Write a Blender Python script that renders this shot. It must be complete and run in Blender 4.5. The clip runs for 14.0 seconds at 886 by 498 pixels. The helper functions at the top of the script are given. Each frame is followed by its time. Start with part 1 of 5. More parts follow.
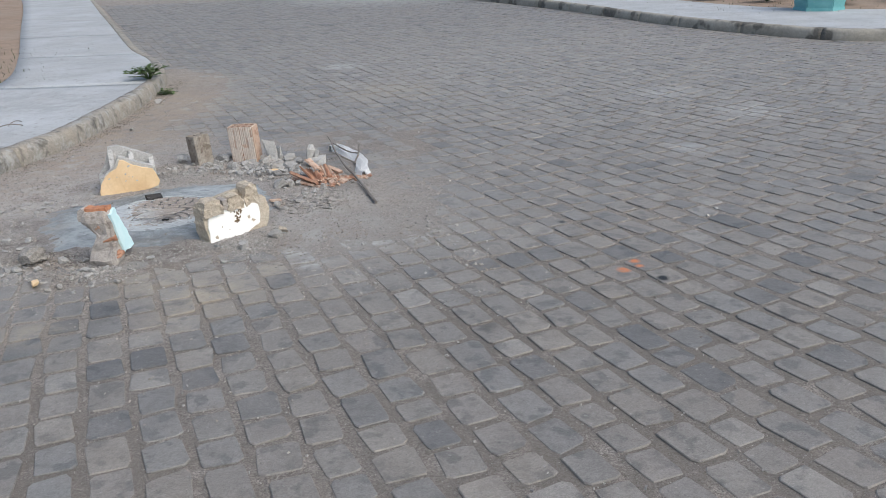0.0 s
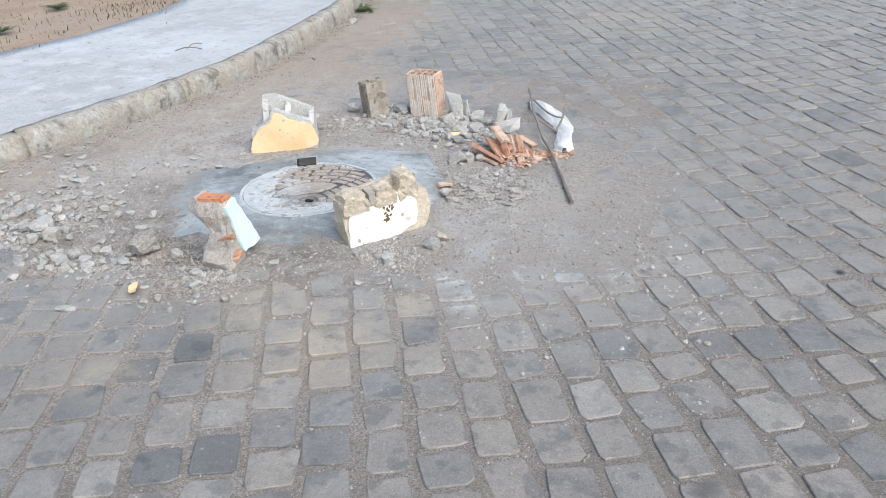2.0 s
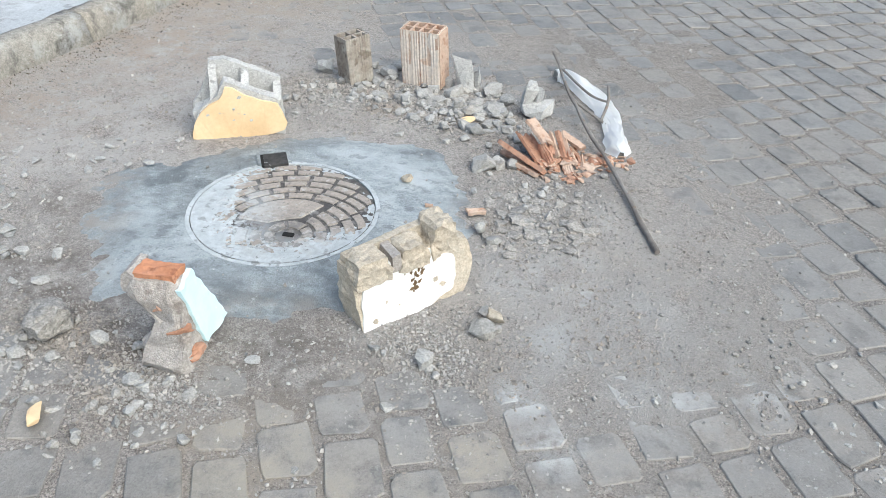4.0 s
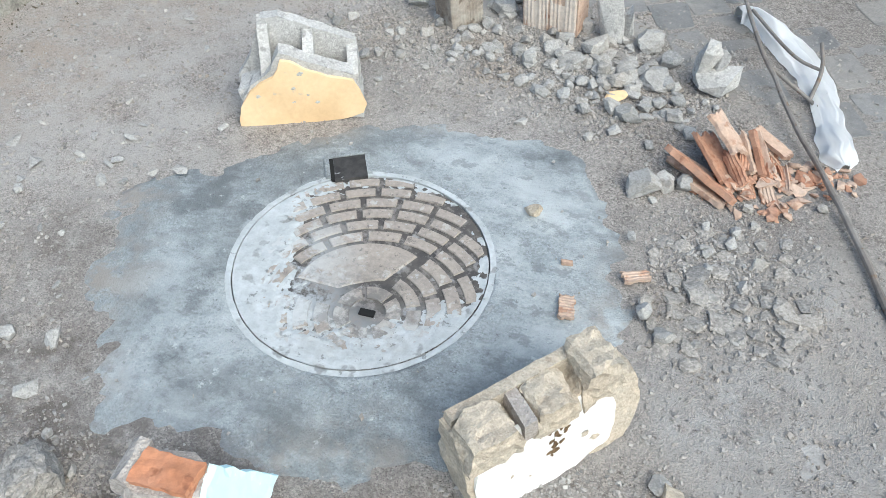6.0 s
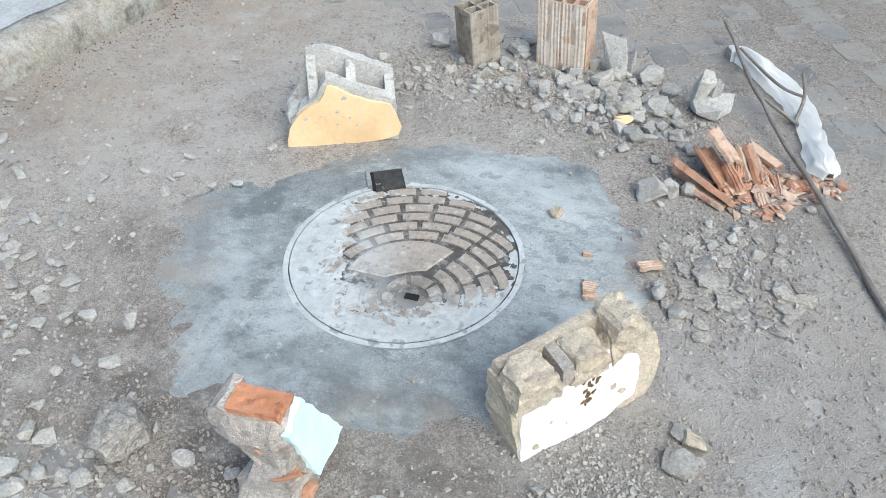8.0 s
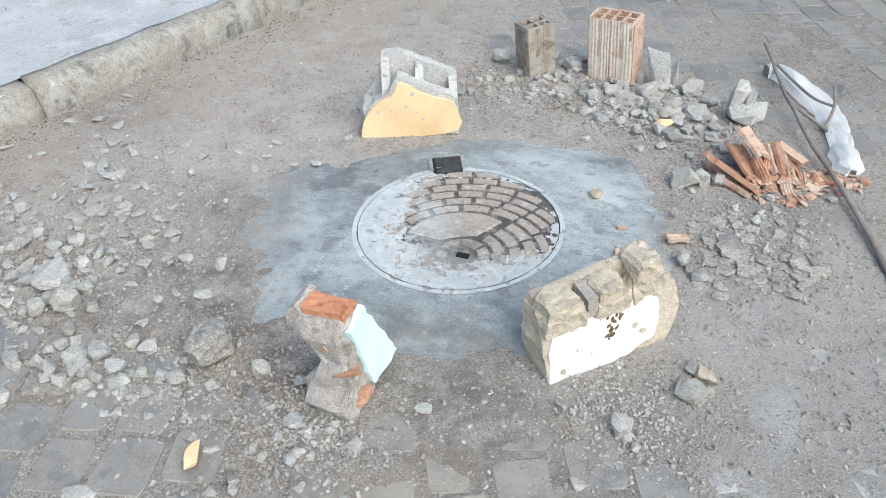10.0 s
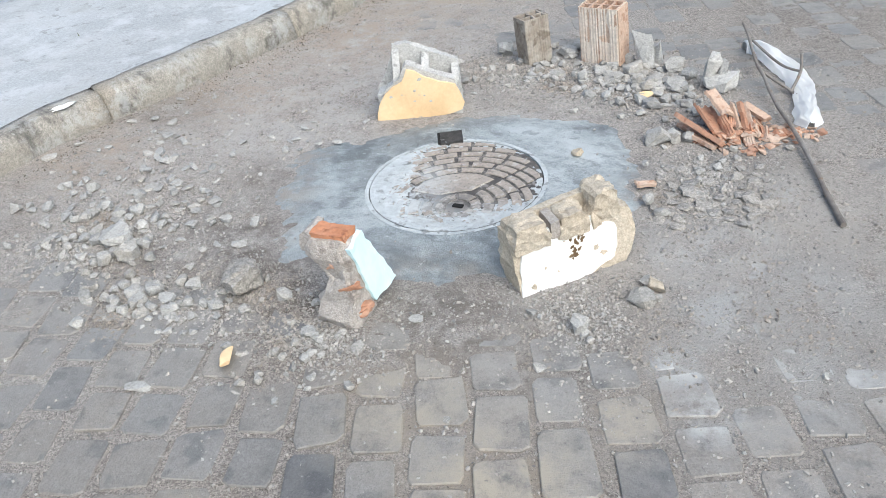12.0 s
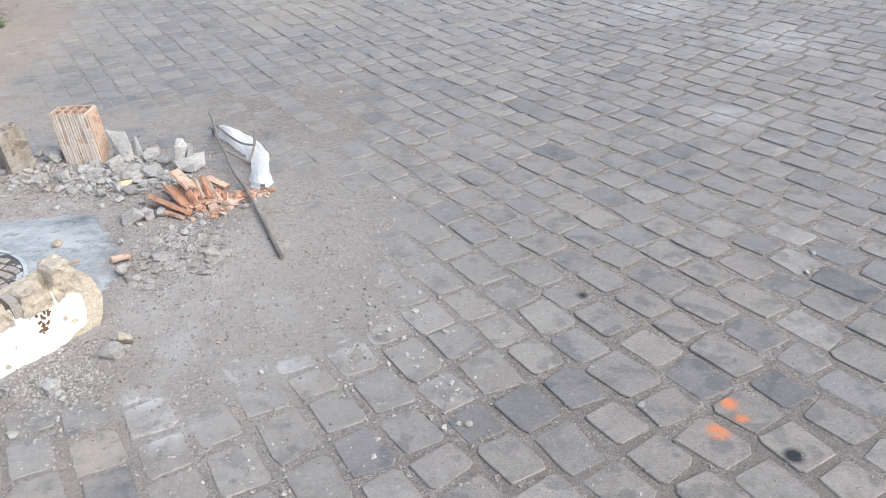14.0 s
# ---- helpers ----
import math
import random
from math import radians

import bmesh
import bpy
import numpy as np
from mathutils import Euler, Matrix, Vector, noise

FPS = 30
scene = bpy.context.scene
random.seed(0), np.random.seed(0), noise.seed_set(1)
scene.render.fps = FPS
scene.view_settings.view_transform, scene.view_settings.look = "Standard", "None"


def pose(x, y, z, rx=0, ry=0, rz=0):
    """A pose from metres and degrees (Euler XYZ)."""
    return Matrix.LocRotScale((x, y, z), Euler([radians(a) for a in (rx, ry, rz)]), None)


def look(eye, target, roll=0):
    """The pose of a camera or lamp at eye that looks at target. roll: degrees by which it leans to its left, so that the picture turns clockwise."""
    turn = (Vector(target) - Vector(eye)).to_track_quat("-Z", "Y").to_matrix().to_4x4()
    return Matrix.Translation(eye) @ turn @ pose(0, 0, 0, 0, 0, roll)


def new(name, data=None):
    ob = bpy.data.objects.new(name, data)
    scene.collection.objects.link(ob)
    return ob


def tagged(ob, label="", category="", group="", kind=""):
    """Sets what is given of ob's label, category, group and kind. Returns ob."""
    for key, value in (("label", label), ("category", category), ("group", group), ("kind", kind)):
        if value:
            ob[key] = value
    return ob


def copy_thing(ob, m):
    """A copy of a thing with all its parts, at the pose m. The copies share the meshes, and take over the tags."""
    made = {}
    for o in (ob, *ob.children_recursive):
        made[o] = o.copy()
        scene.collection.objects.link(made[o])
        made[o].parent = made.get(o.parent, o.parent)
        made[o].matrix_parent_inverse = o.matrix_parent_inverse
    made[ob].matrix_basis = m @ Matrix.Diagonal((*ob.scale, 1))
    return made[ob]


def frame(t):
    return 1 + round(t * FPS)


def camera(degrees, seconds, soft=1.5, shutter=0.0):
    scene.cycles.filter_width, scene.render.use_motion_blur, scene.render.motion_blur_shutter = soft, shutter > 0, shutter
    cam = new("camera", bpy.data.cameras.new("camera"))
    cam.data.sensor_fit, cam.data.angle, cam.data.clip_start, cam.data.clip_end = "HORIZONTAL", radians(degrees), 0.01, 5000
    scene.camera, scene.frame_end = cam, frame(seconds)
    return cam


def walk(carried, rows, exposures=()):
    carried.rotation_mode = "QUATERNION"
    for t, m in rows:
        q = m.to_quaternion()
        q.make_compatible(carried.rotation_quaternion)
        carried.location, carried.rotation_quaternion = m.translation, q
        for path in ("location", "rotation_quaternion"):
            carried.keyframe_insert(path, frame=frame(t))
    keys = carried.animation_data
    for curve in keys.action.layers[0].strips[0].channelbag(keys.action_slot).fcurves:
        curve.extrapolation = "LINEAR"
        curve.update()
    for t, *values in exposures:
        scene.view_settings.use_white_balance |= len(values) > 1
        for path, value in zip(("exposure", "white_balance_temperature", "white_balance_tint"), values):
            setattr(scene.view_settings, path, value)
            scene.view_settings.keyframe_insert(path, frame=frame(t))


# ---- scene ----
cam = camera(57.5, 14.0, 0.6)
PATH = [
    (0, (0.065, 0.19, 1.369), (0.05, 2.055, 0.646), -2.3),
    (0.5, (0.103, 0.475, 1.385), (-0.082, 2.328, 0.655), -3.3),
    (1, (0.216, 0.809, 1.405), (-0.236, 2.584, 0.602), -4.9),
    (1.5, (0.19, 1.089, 1.385), (-0.298, 2.82, 0.51), -3.8),
    (1.9, (0.092, 1.295, 1.427), (-0.408, 3.007, 0.522), -3.0),
    (2, (0.059, 1.374, 1.415), (-0.47, 3.067, 0.491), -3.3),
    (2.5, (-0.067, 1.716, 1.395), (-0.749, 3.341, 0.45), -4.3),
    (3, (-0.243, 1.956, 1.418), (-0.889, 3.58, 0.447), -2.8),
    (3.2, (-0.34, 2.024, 1.429), (-0.891, 3.665, 0.429), -1.8),
    (5.3, (-0.887, 2.996, 1.405), (-1.042, 4.434, 0.023), 3.8),
    (5.5, (-0.92, 3.088, 1.397), (-1.115, 4.504, -0.002), 3.0),
    (6, (-0.965, 3.305, 1.388), (-1.365, 4.59, -0.091), -1.3),
    (6.5, (-0.992, 3.324, 1.37), (-1.454, 4.575, -0.12), -1.9),
    (7, (-0.998, 3.188, 1.373), (-1.438, 4.522, -0.051), -0.4),
    (7.5, (-0.992, 3.073, 1.391), (-1.421, 4.443, -0.002), -0.8),
    (8, (-0.988, 2.988, 1.407), (-1.401, 4.41, 0.062), -0.9),
    (8.2, (-0.976, 2.97, 1.409), (-1.412, 4.401, 0.081), -1.3),
    (10.3, (-0.815, 2.568, 1.385), (-1.415, 4.042, 0.174), -2.2),
    (10.5, (-0.8, 2.518, 1.386), (-1.398, 3.999, 0.181), -2.0),
    (11, (-0.721, 2.445, 1.386), (-1.381, 3.91, 0.194), -3.6),
    (11.5, (-0.567, 2.401, 1.378), (-1.328, 3.808, 0.178), -7.2),
    (12, (-0.494, 2.307, 1.385), (-1.248, 3.761, 0.237), -7.5),
    (12.5, (-0.488, 2.122, 1.414), (-1.15, 3.673, 0.338), -4.8),
    (13, (-0.421, 2.036, 1.417), (-0.962, 3.645, 0.359), -3.1),
    (13.5, (-0.226, 2.023, 1.431), (-0.521, 3.709, 0.396), -4.0),
    (13.6, (-0.148, 2.017, 1.431), (-0.373, 3.719, 0.404), -3.7),
    (13.7, (-0.102, 2.003, 1.428), (-0.197, 3.712, 0.394), -3.3),
    (14, (0.039, 1.967, 1.432), (0.176, 3.689, 0.424), -3.0),
]
walk(cam, [(t, look(eye, target, roll)) for t, eye, target, roll in PATH],
     [(0, 0.07, 6480, 7), (0.5, 0.33, 6490, 7), (1.0, 0.44, 6460, 6.5), (1.5, 0.56, 6420, 6), (3, 0.62, 6380, 4), (5.5, 0.57, 6300, 1.5), (8, 0.57, 6320, 2), (11, 0.58, 6360, 3.5), (13, 0.60, 6420, 6), (14, 0.70, 6470, 8)])

# ---- light ----
world = bpy.data.worlds.new("sky")
scene.world = world
world.use_nodes = True
wn = world.node_tree.nodes
sky = wn.new("ShaderNodeTexSky")
sky.sky_type = "NISHITA"
sky.sun_disc = False
sky.sun_elevation, sky.sun_rotation = radians(50), radians(128)
sky.air_density, sky.dust_density, sky.ozone_density = 1.0, 3.0, 1.0
world.node_tree.links.new(sky.outputs[0], wn["Background"].inputs[0])
wn["Background"].inputs[1].default_value = 0.15
sun = new("sun", bpy.data.lights.new("sun", "SUN"))
sun.data.energy, sun.data.angle, sun.data.color = 1.8, radians(70), (1.0, 0.97, 0.92)
sun.matrix_world = look((4.7, -3.6, 7.0), (0, 0, 0))


# ---- materials ----
def material(name, base, second, scale=8.0, rough=0.85, bump=0.3, bump_scale=60.0, spots=None, spot_scale=30.0,
             spot_cut=0.62, random_tint=0.0, island=False, metal=0.0, coarse=None, coarse_scale=2.0, specks=0.0, dist=0.004, grit=0.0, grit_scale=170.0):
    """A two-scale procedural surface: base mixed with second by a cloudy pattern, spots on top, grain as relief."""
    m = bpy.data.materials.new(name)
    m.use_nodes = True
    n, l = m.node_tree.nodes, m.node_tree.links
    b = n["Principled BSDF"]
    b.inputs["Roughness"].default_value, b.inputs["Metallic"].default_value = rough, metal
    b.inputs["Specular IOR Level"].default_value = 0.3
    co = n.new("ShaderNodeNewGeometry").outputs["Position"]

    def cloud(s, detail=5.0, rough_=0.6, low=0.35, high=0.65, offset=0.0):
        t = n.new("ShaderNodeTexNoise")
        t.inputs["Scale"].default_value, t.inputs["Detail"].default_value, t.inputs["Roughness"].default_value = s, detail, rough_
        if offset:
            v = n.new("ShaderNodeVectorMath")
            v.inputs[1].default_value = (offset, offset * 0.7, offset * 1.3)
            l.new(co, v.inputs[0])
            l.new(v.outputs[0], t.inputs["Vector"])
        else:
            l.new(co, t.inputs["Vector"])
        r = n.new("ShaderNodeMapRange")
        r.inputs["From Min"].default_value, r.inputs["From Max"].default_value = low, high
        l.new(t.outputs["Fac"], r.inputs["Value"])
        return r.outputs["Result"], t.outputs["Fac"]

    def mix(fac, a, c, mode="MIX"):
        x = n.new("ShaderNodeMix")
        x.data_type, x.blend_type = "RGBA", mode
        for sock, v in ((x.inputs["Factor"], fac), (x.inputs["A"], a), (x.inputs["B"], c)):
            if isinstance(v, (int, float)):
                sock.default_value = v
            elif isinstance(v, tuple):
                sock.default_value = (*v, 1)
            else:
                l.new(v, sock)
        return x.outputs["Result"]

    col = mix(cloud(scale)[0], base, second)
    if coarse:
        col = mix(cloud(coarse_scale, 4, 0.55, 0.45, 0.7, 3.1)[0], col, coarse)
    if spots:
        col = mix(cloud(spot_scale, 3, 0.5, spot_cut, spot_cut + 0.06, 7.7)[0], col, spots)
    if random_tint:
        src = n.new("ShaderNodeNewGeometry").outputs["Random Per Island"] if island else n.new("ShaderNodeObjectInfo").outputs["Random"]
        ramp = n.new("ShaderNodeValToRGB")
        e = ramp.color_ramp.elements
        e[0].color, e[1].color = (1 - random_tint, 1 - random_tint * 0.95, 1 - random_tint * 0.9, 1), (1 + random_tint * 0.4, 1 + random_tint * 0.33, 1 + random_tint * 0.27, 1)
        for p, c in ((0.12, 1 - random_tint * 0.45), (0.5, 1.0), (0.9, 1 + random_tint * 0.2)):
            e.new(p).color = (c, c, c, 1)
        l.new(src, ramp.inputs["Fac"])
        col = mix(1.0, col, ramp.outputs["Color"], "MULTIPLY")
    fine, fine_raw = cloud(bump_scale, 6, 0.7)
    if specks:
        col = mix(specks, col, mix(fine, tuple(c * 0.55 for c in base), tuple(min(1, c * 1.5) for c in base)))
    cells = None
    if grit:
        cells = n.new("ShaderNodeTexVoronoi")
        cells.inputs["Scale"].default_value = grit_scale
        l.new(co, cells.inputs["Vector"])
        grey = n.new("ShaderNodeSeparateColor")
        l.new(cells.outputs["Color"], grey.inputs["Color"])
        gr = n.new("ShaderNodeMapRange")
        gr.inputs["To Min"].default_value, gr.inputs["To Max"].default_value = 1 - grit, 1 + grit
        l.new(grey.outputs["Red"], gr.inputs["Value"])
        up = n.new("ShaderNodeCombineColor")
        for k in ("Red", "Green", "Blue"):
            l.new(gr.outputs["Result"], up.inputs[k])
        col = mix(1.0, col, up.outputs["Color"], "MULTIPLY")
    l.new(col, b.inputs["Base Color"])
    if bump:
        bp = n.new("ShaderNodeBump")
        bp.inputs["Strength"].default_value, bp.inputs["Distance"].default_value = bump, dist * 0.45
        if cells:
            add = n.new("ShaderNodeMath")
            add.operation = "MULTIPLY_ADD"
            add.inputs[1].default_value = -0.4
            l.new(cells.outputs["Distance"], add.inputs[0])
            l.new(fine_raw, add.inputs[2])
            l.new(add.outputs[0], bp.inputs["Height"])
        else:
            l.new(fine_raw, bp.inputs["Height"])
        l.new(bp.outputs["Normal"], b.inputs["Normal"])
    return m


def dusted(m, spots, dust, low=0.40, high=0.58, scale=9.0, stretch=None):
    """Dry cement dust or sand over a material, thick near the given centres (x, y, radius), with a ragged edge."""
    n, l = m.node_tree.nodes, m.node_tree.links
    b = n["Principled BSDF"]
    old = b.inputs["Base Color"].links[0].from_socket
    geo = n.new("ShaderNodeNewGeometry").outputs["Position"]
    total = None
    for x, y, r, amount in spots:
        v = n.new("ShaderNodeVectorMath")
        v.operation = "DISTANCE"
        v.inputs[1].default_value = (x, y, 0)
        l.new(geo, v.inputs[0])
        mr = n.new("ShaderNodeMapRange")
        mr.inputs["From Min"].default_value, mr.inputs["From Max"].default_value = r * 1.3, r * 0.3
        mr.inputs["To Max"].default_value = amount
        l.new(v.outputs["Value"], mr.inputs["Value"])
        if total is None:
            total = mr.outputs["Result"]
        else:
            a = n.new("ShaderNodeMath")
            a.operation = "MAXIMUM"
            l.new(total, a.inputs[0])
            l.new(mr.outputs["Result"], a.inputs[1])
            total = a.outputs[0]
    t = n.new("ShaderNodeTexNoise")
    t.inputs["Scale"].default_value, t.inputs["Detail"].default_value, t.inputs["Roughness"].default_value = scale, 10.0, 0.72
    if stretch:
        mp = n.new("ShaderNodeMapping")
        mp.inputs["Rotation"].default_value, mp.inputs["Scale"].default_value = (0, 0, stretch[0]), (1, stretch[1], 1)
        l.new(geo, mp.inputs["Vector"])
        l.new(mp.outputs["Vector"], t.inputs["Vector"])
    else:
        l.new(geo, t.inputs["Vector"])
    tm = n.new("ShaderNodeMapRange")
    tm.inputs["From Min"].default_value, tm.inputs["From Max"].default_value = low, high
    l.new(t.outputs["Fac"], tm.inputs["Value"])
    f = n.new("ShaderNodeMath")
    f.operation = "MULTIPLY"
    l.new(total, f.inputs[0])
    l.new(tm.outputs["Result"], f.inputs[1])
    x = n.new("ShaderNodeMix")
    x.data_type = "RGBA"
    l.new(f.outputs[0], x.inputs["Factor"])
    l.new(old, x.inputs["A"])
    x.inputs["B"].default_value = (*dust, 1)
    l.new(x.outputs["Result"], b.inputs["Base Color"])
    return m


DUST = [(-0.5, 4.15, 0.8, 0.8), (-1.0, 3.75, 0.5, 0.6), (-0.5, 5.0, 0.6, 0.4), (-2.3, 3.8, 0.8, 0.55), (-1.5, 5.3, 0.8, 0.6), (-2.4, 4.8, 0.8, 0.8), (-2.3, 5.4, 0.9, 0.75), (-2.7, 4.2, 0.6, 0.6)]
PALE = [(-0.62, 3.98, 0.13, 1.1), (-0.66, 3.78, 0.09, 1.0), (-0.58, 3.62, 0.08, 0.9), (-0.35, 3.85, 0.14, 0.7), (-0.75, 4.2, 0.1, 0.7), (-0.1, 3.95, 0.12, 0.6), (-0.62, 4.30, 0.22, 0.7), (-0.45, 4.55, 0.2, 0.6), (-0.4, 4.1, 0.2, 0.6), (2.5, 6.5, 0.3, 0.6), (2.0, 7.4, 0.3, 0.5), (-1.1, 9.7, 0.25, 0.8), (1.7, 5.4, 0.15, 0.6), (-1.2, 21.5, 2.6, 0.8)]
SAND = [(-0.95, 3.30, 0.22, 0.9), (-1.25, 3.45, 0.2, 0.7), (-1.55, 2.98, 0.14, 0.7), (-0.5, 4.5, 0.25, 0.6), (-0.45, 8.0, 0.5, 0.6), (-0.75, 3.55, 0.12, 0.7), (-1.0, 3.1, 0.15, 0.7), (-2.3, 7.6, 0.7, 0.6), (-2.4, 6.4, 0.7, 0.6), (-2.6, 9.0, 0.7, 0.5)]
ORANGE = [(0.816, 3.399, 0.03, 1.2), (0.88, 3.49, 0.025, 1.1), (0.89, 3.43, 0.02, 1.0)]
OIL = [(0.955, 3.288, 0.025, 1.5), (0.64, 4.05, 0.02, 1.0), (0.2, 2.9, 0.04, 0.5)]


KERB_SAND = [(-2.55, 5.6, 0.5, 0.8), (-2.45, 6.4, 0.45, 0.9), (-2.4, 7.2, 0.5, 0.9), (-2.45, 8.0, 0.55, 0.9), (-2.75, 4.9, 0.35, 0.7), (-3.0, 4.3, 0.3, 0.7)]
DAMP = [(-1.72, 3.72, 0.34, 0.95), (-2.05, 3.9, 0.3, 0.9), (-1.3, 3.72, 0.28, 0.9), (-1.0, 3.68, 0.26, 0.7), (-2.2, 4.3, 0.15, 0.7), (-2.35, 3.65, 0.35, 0.7), (-0.62, 4.75, 0.2, 0.4), (-1.75, 5.05, 0.2, 0.4), (-2.95, 4.75, 0.22, 0.5)]


def toned(m, island, tones):
    """Each piece takes one of several tones of its own."""
    n, l = m.node_tree.nodes, m.node_tree.links
    b = n["Principled BSDF"]
    old = b.inputs["Base Color"].links[0].from_socket
    src = n.new("ShaderNodeNewGeometry").outputs["Random Per Island"] if island else n.new("ShaderNodeObjectInfo").outputs["Random"]
    ramp = n.new("ShaderNodeValToRGB")
    e = ramp.color_ramp.elements
    ramp.color_ramp.interpolation = "LINEAR"
    e[0].position, e[0].color = 0.0, (*tones[0][1], 1)
    e[1].position, e[1].color = 1.0, (*tones[-1][1], 1)
    for p, c in tones[1:-1]:
        e.new(p).color = (*c, 1)
    l.new(src, ramp.inputs["Fac"])
    x = n.new("ShaderNodeMix")
    x.data_type, x.blend_type = "RGBA", "MULTIPLY"
    x.inputs["Factor"].default_value = 1.0
    l.new(old, x.inputs["A"])
    l.new(ramp.outputs["Color"], x.inputs["B"])
    l.new(x.outputs["Result"], b.inputs["Base Color"])
    return m


SETT_TONES = [(0.0, (0.58, 0.60, 0.63)), (0.05, (0.74, 0.75, 0.77)), (0.16, (0.89, 0.89, 0.89)), (0.34, (1.0, 0.965, 0.925)), (0.5, (0.94, 0.92, 0.90)), (0.64, (1.04, 1.0, 0.97)), (0.78, (0.92, 0.94, 0.96)), (0.9, (1.08, 1.03, 0.97)), (1.0, (1.16, 1.15, 1.13))]
STREET = [(0.5, 4.0, 6.0, 0.8)]


def sett_material(name, island):
    m = material(name, (0.205, 0.196, 0.187), (0.268, 0.257, 0.245), 7, 0.5, 0.8, 38, (0.155, 0.152, 0.15), 11, 0.56, 0, False, 0, (0.245, 0.228, 0.212), 1.6, 0.2, 0.008, 0.14, 260)
    m.node_tree.nodes["Principled BSDF"].inputs["Specular IOR Level"].default_value = 0.5
    toned(m, island, SETT_TONES)
    dusted(m, [(1.5, 9.0, 4.5, 0.6)], (0.345, 0.325, 0.30), 0.36, 0.60, 5.0)
    dusted(m, STREET, (0.12, 0.115, 0.11), 0.53, 0.70, 9.0)
    dusted(m, STREET, (0.36, 0.35, 0.335), 0.60, 0.68, 55.0)
    dusted(m, STREET, (0.09, 0.087, 0.084), 0.61, 0.66, 70.0)
    for spots, colour in ((DUST, (0.34, 0.328, 0.312)), (KERB_SAND, (0.33, 0.275, 0.225)), (SAND, (0.37, 0.325, 0.26)), (PALE, (0.48, 0.48, 0.475))):
        dusted(m, spots, colour)
    dusted(m, ORANGE, (0.58, 0.20, 0.08), 0.34, 0.52, 30.0)
    dusted(m, OIL, (0.015, 0.015, 0.015), 0.25, 0.40, 30.0)
    return m


M_SETT, M_SETT_FAR = sett_material("granite_sett", False), sett_material("granite_sett_joined", True)
M_DIRT = material("sandy_dirt", (0.272, 0.246, 0.225), (0.365, 0.334, 0.309), 6, 0.95, 1.0, 110, (0.185, 0.162, 0.145), 45, 0.59, 0, False, 0, (0.37, 0.33, 0.298), 1.6, 0.4, 0.014, 0.5, 300)
dusted(M_DIRT, DUST, (0.45, 0.43, 0.41), 0.34, 0.56, 7.0)
for spots, colour in ((DAMP, (0.15, 0.131, 0.118)), (KERB_SAND, (0.36, 0.295, 0.24)), (SAND, (0.38, 0.325, 0.265)), (PALE, (0.48, 0.48, 0.475))):
    dusted(M_DIRT, spots, colour)
dusted(M_DIRT, [(0.8, 2.5, 2.3, 0.75), (2.0, 7.2, 3.0, 0.7), (-1.2, 1.8, 1.4, 0.75)], (0.165, 0.148, 0.132), 0.30, 0.50, 7.0)
dusted(M_DIRT, STREET, (0.56, 0.545, 0.52), 0.63, 0.66, 120.0)
dusted(M_DIRT, STREET, (0.09, 0.08, 0.072), 0.60, 0.65, 95.0)
dusted(M_DIRT, STREET, (0.15, 0.132, 0.118), 0.59, 0.65, 40.0)
M_EARTH = material("reddish_earth", (0.25, 0.185, 0.14), (0.40, 0.305, 0.24), 3, 0.95, 0.9, 60, (0.2, 0.16, 0.11), 18, 0.6, 0, False, 0, (0.36, 0.31, 0.26), 0.8, 0.4, 0.01)
M_PAVE = material("pavement_concrete", (0.355, 0.368, 0.382), (0.435, 0.445, 0.455), 3, 0.85, 0.7, 70, (0.30, 0.30, 0.30), 18, 0.62, 0, False, 0, (0.50, 0.525, 0.55), 1.2, 0.25, 0.006, 0.10, 200)
dusted(M_PAVE, [(-4.2, 5.5, 3.5, 0.6)], (0.55, 0.57, 0.59), 0.50, 0.64, 6.0)
dusted(M_PAVE, [(-4.2, 6.5, 5.0, 0.6)], (0.27, 0.265, 0.255), 0.56, 0.68, 3.0)
M_KERB = material("kerb_concrete", (0.29, 0.27, 0.238), (0.38, 0.36, 0.325), 9, 0.9, 1.0, 40, (0.13, 0.125, 0.115), 7, 0.585, 0.2, False, 0, (0.37, 0.325, 0.27), 3.2, 0.35, 0.014, 0.2, 200)
dusted(M_KERB, [(-3.0, 6.0, 5.0, 0.6)], (0.43, 0.435, 0.435), 0.50, 0.62, 10.0)
dusted(M_KERB, [(-3.0, 6.0, 5.0, 0.8)], (0.11, 0.106, 0.10), 0.55, 0.66, 6.0, (0.4, 2.0))
dusted(M_KERB, [(-3.0, 6.0, 5.0, 0.7)], (0.55, 0.54, 0.51), 0.62, 0.66, 26.0)
M_KERB_DIRTY = material("stained_kerb", (0.30, 0.285, 0.25), (0.40, 0.38, 0.34), 3, 0.9, 0.9, 30, (0.07, 0.065, 0.06), 3, 0.56, 0.12, False, 0, (0.24, 0.225, 0.19), 1.2, 0.3, 0.008)
M_CEMENT = material("fresh_cement", (0.24, 0.265, 0.276), (0.315, 0.343, 0.355), 5, 0.55, 0.9, 34, (0.165, 0.18, 0.187), 6, 0.57, 0, False, 0, (0.345, 0.375, 0.39), 2.6, 0.3, 0.012, 0.2, 240)
dusted(M_CEMENT, [(-1.12, 4.62, 0.34, 1.0), (-1.02, 4.38, 0.26, 0.8), (-1.80, 4.15, 0.32, 0.8), (-1.35, 4.86, 0.26, 0.7), (-1.75, 4.0, 0.22, 0.6)], (0.475, 0.51, 0.525), 0.42, 0.60, 4.5, (0.5, 1.5))
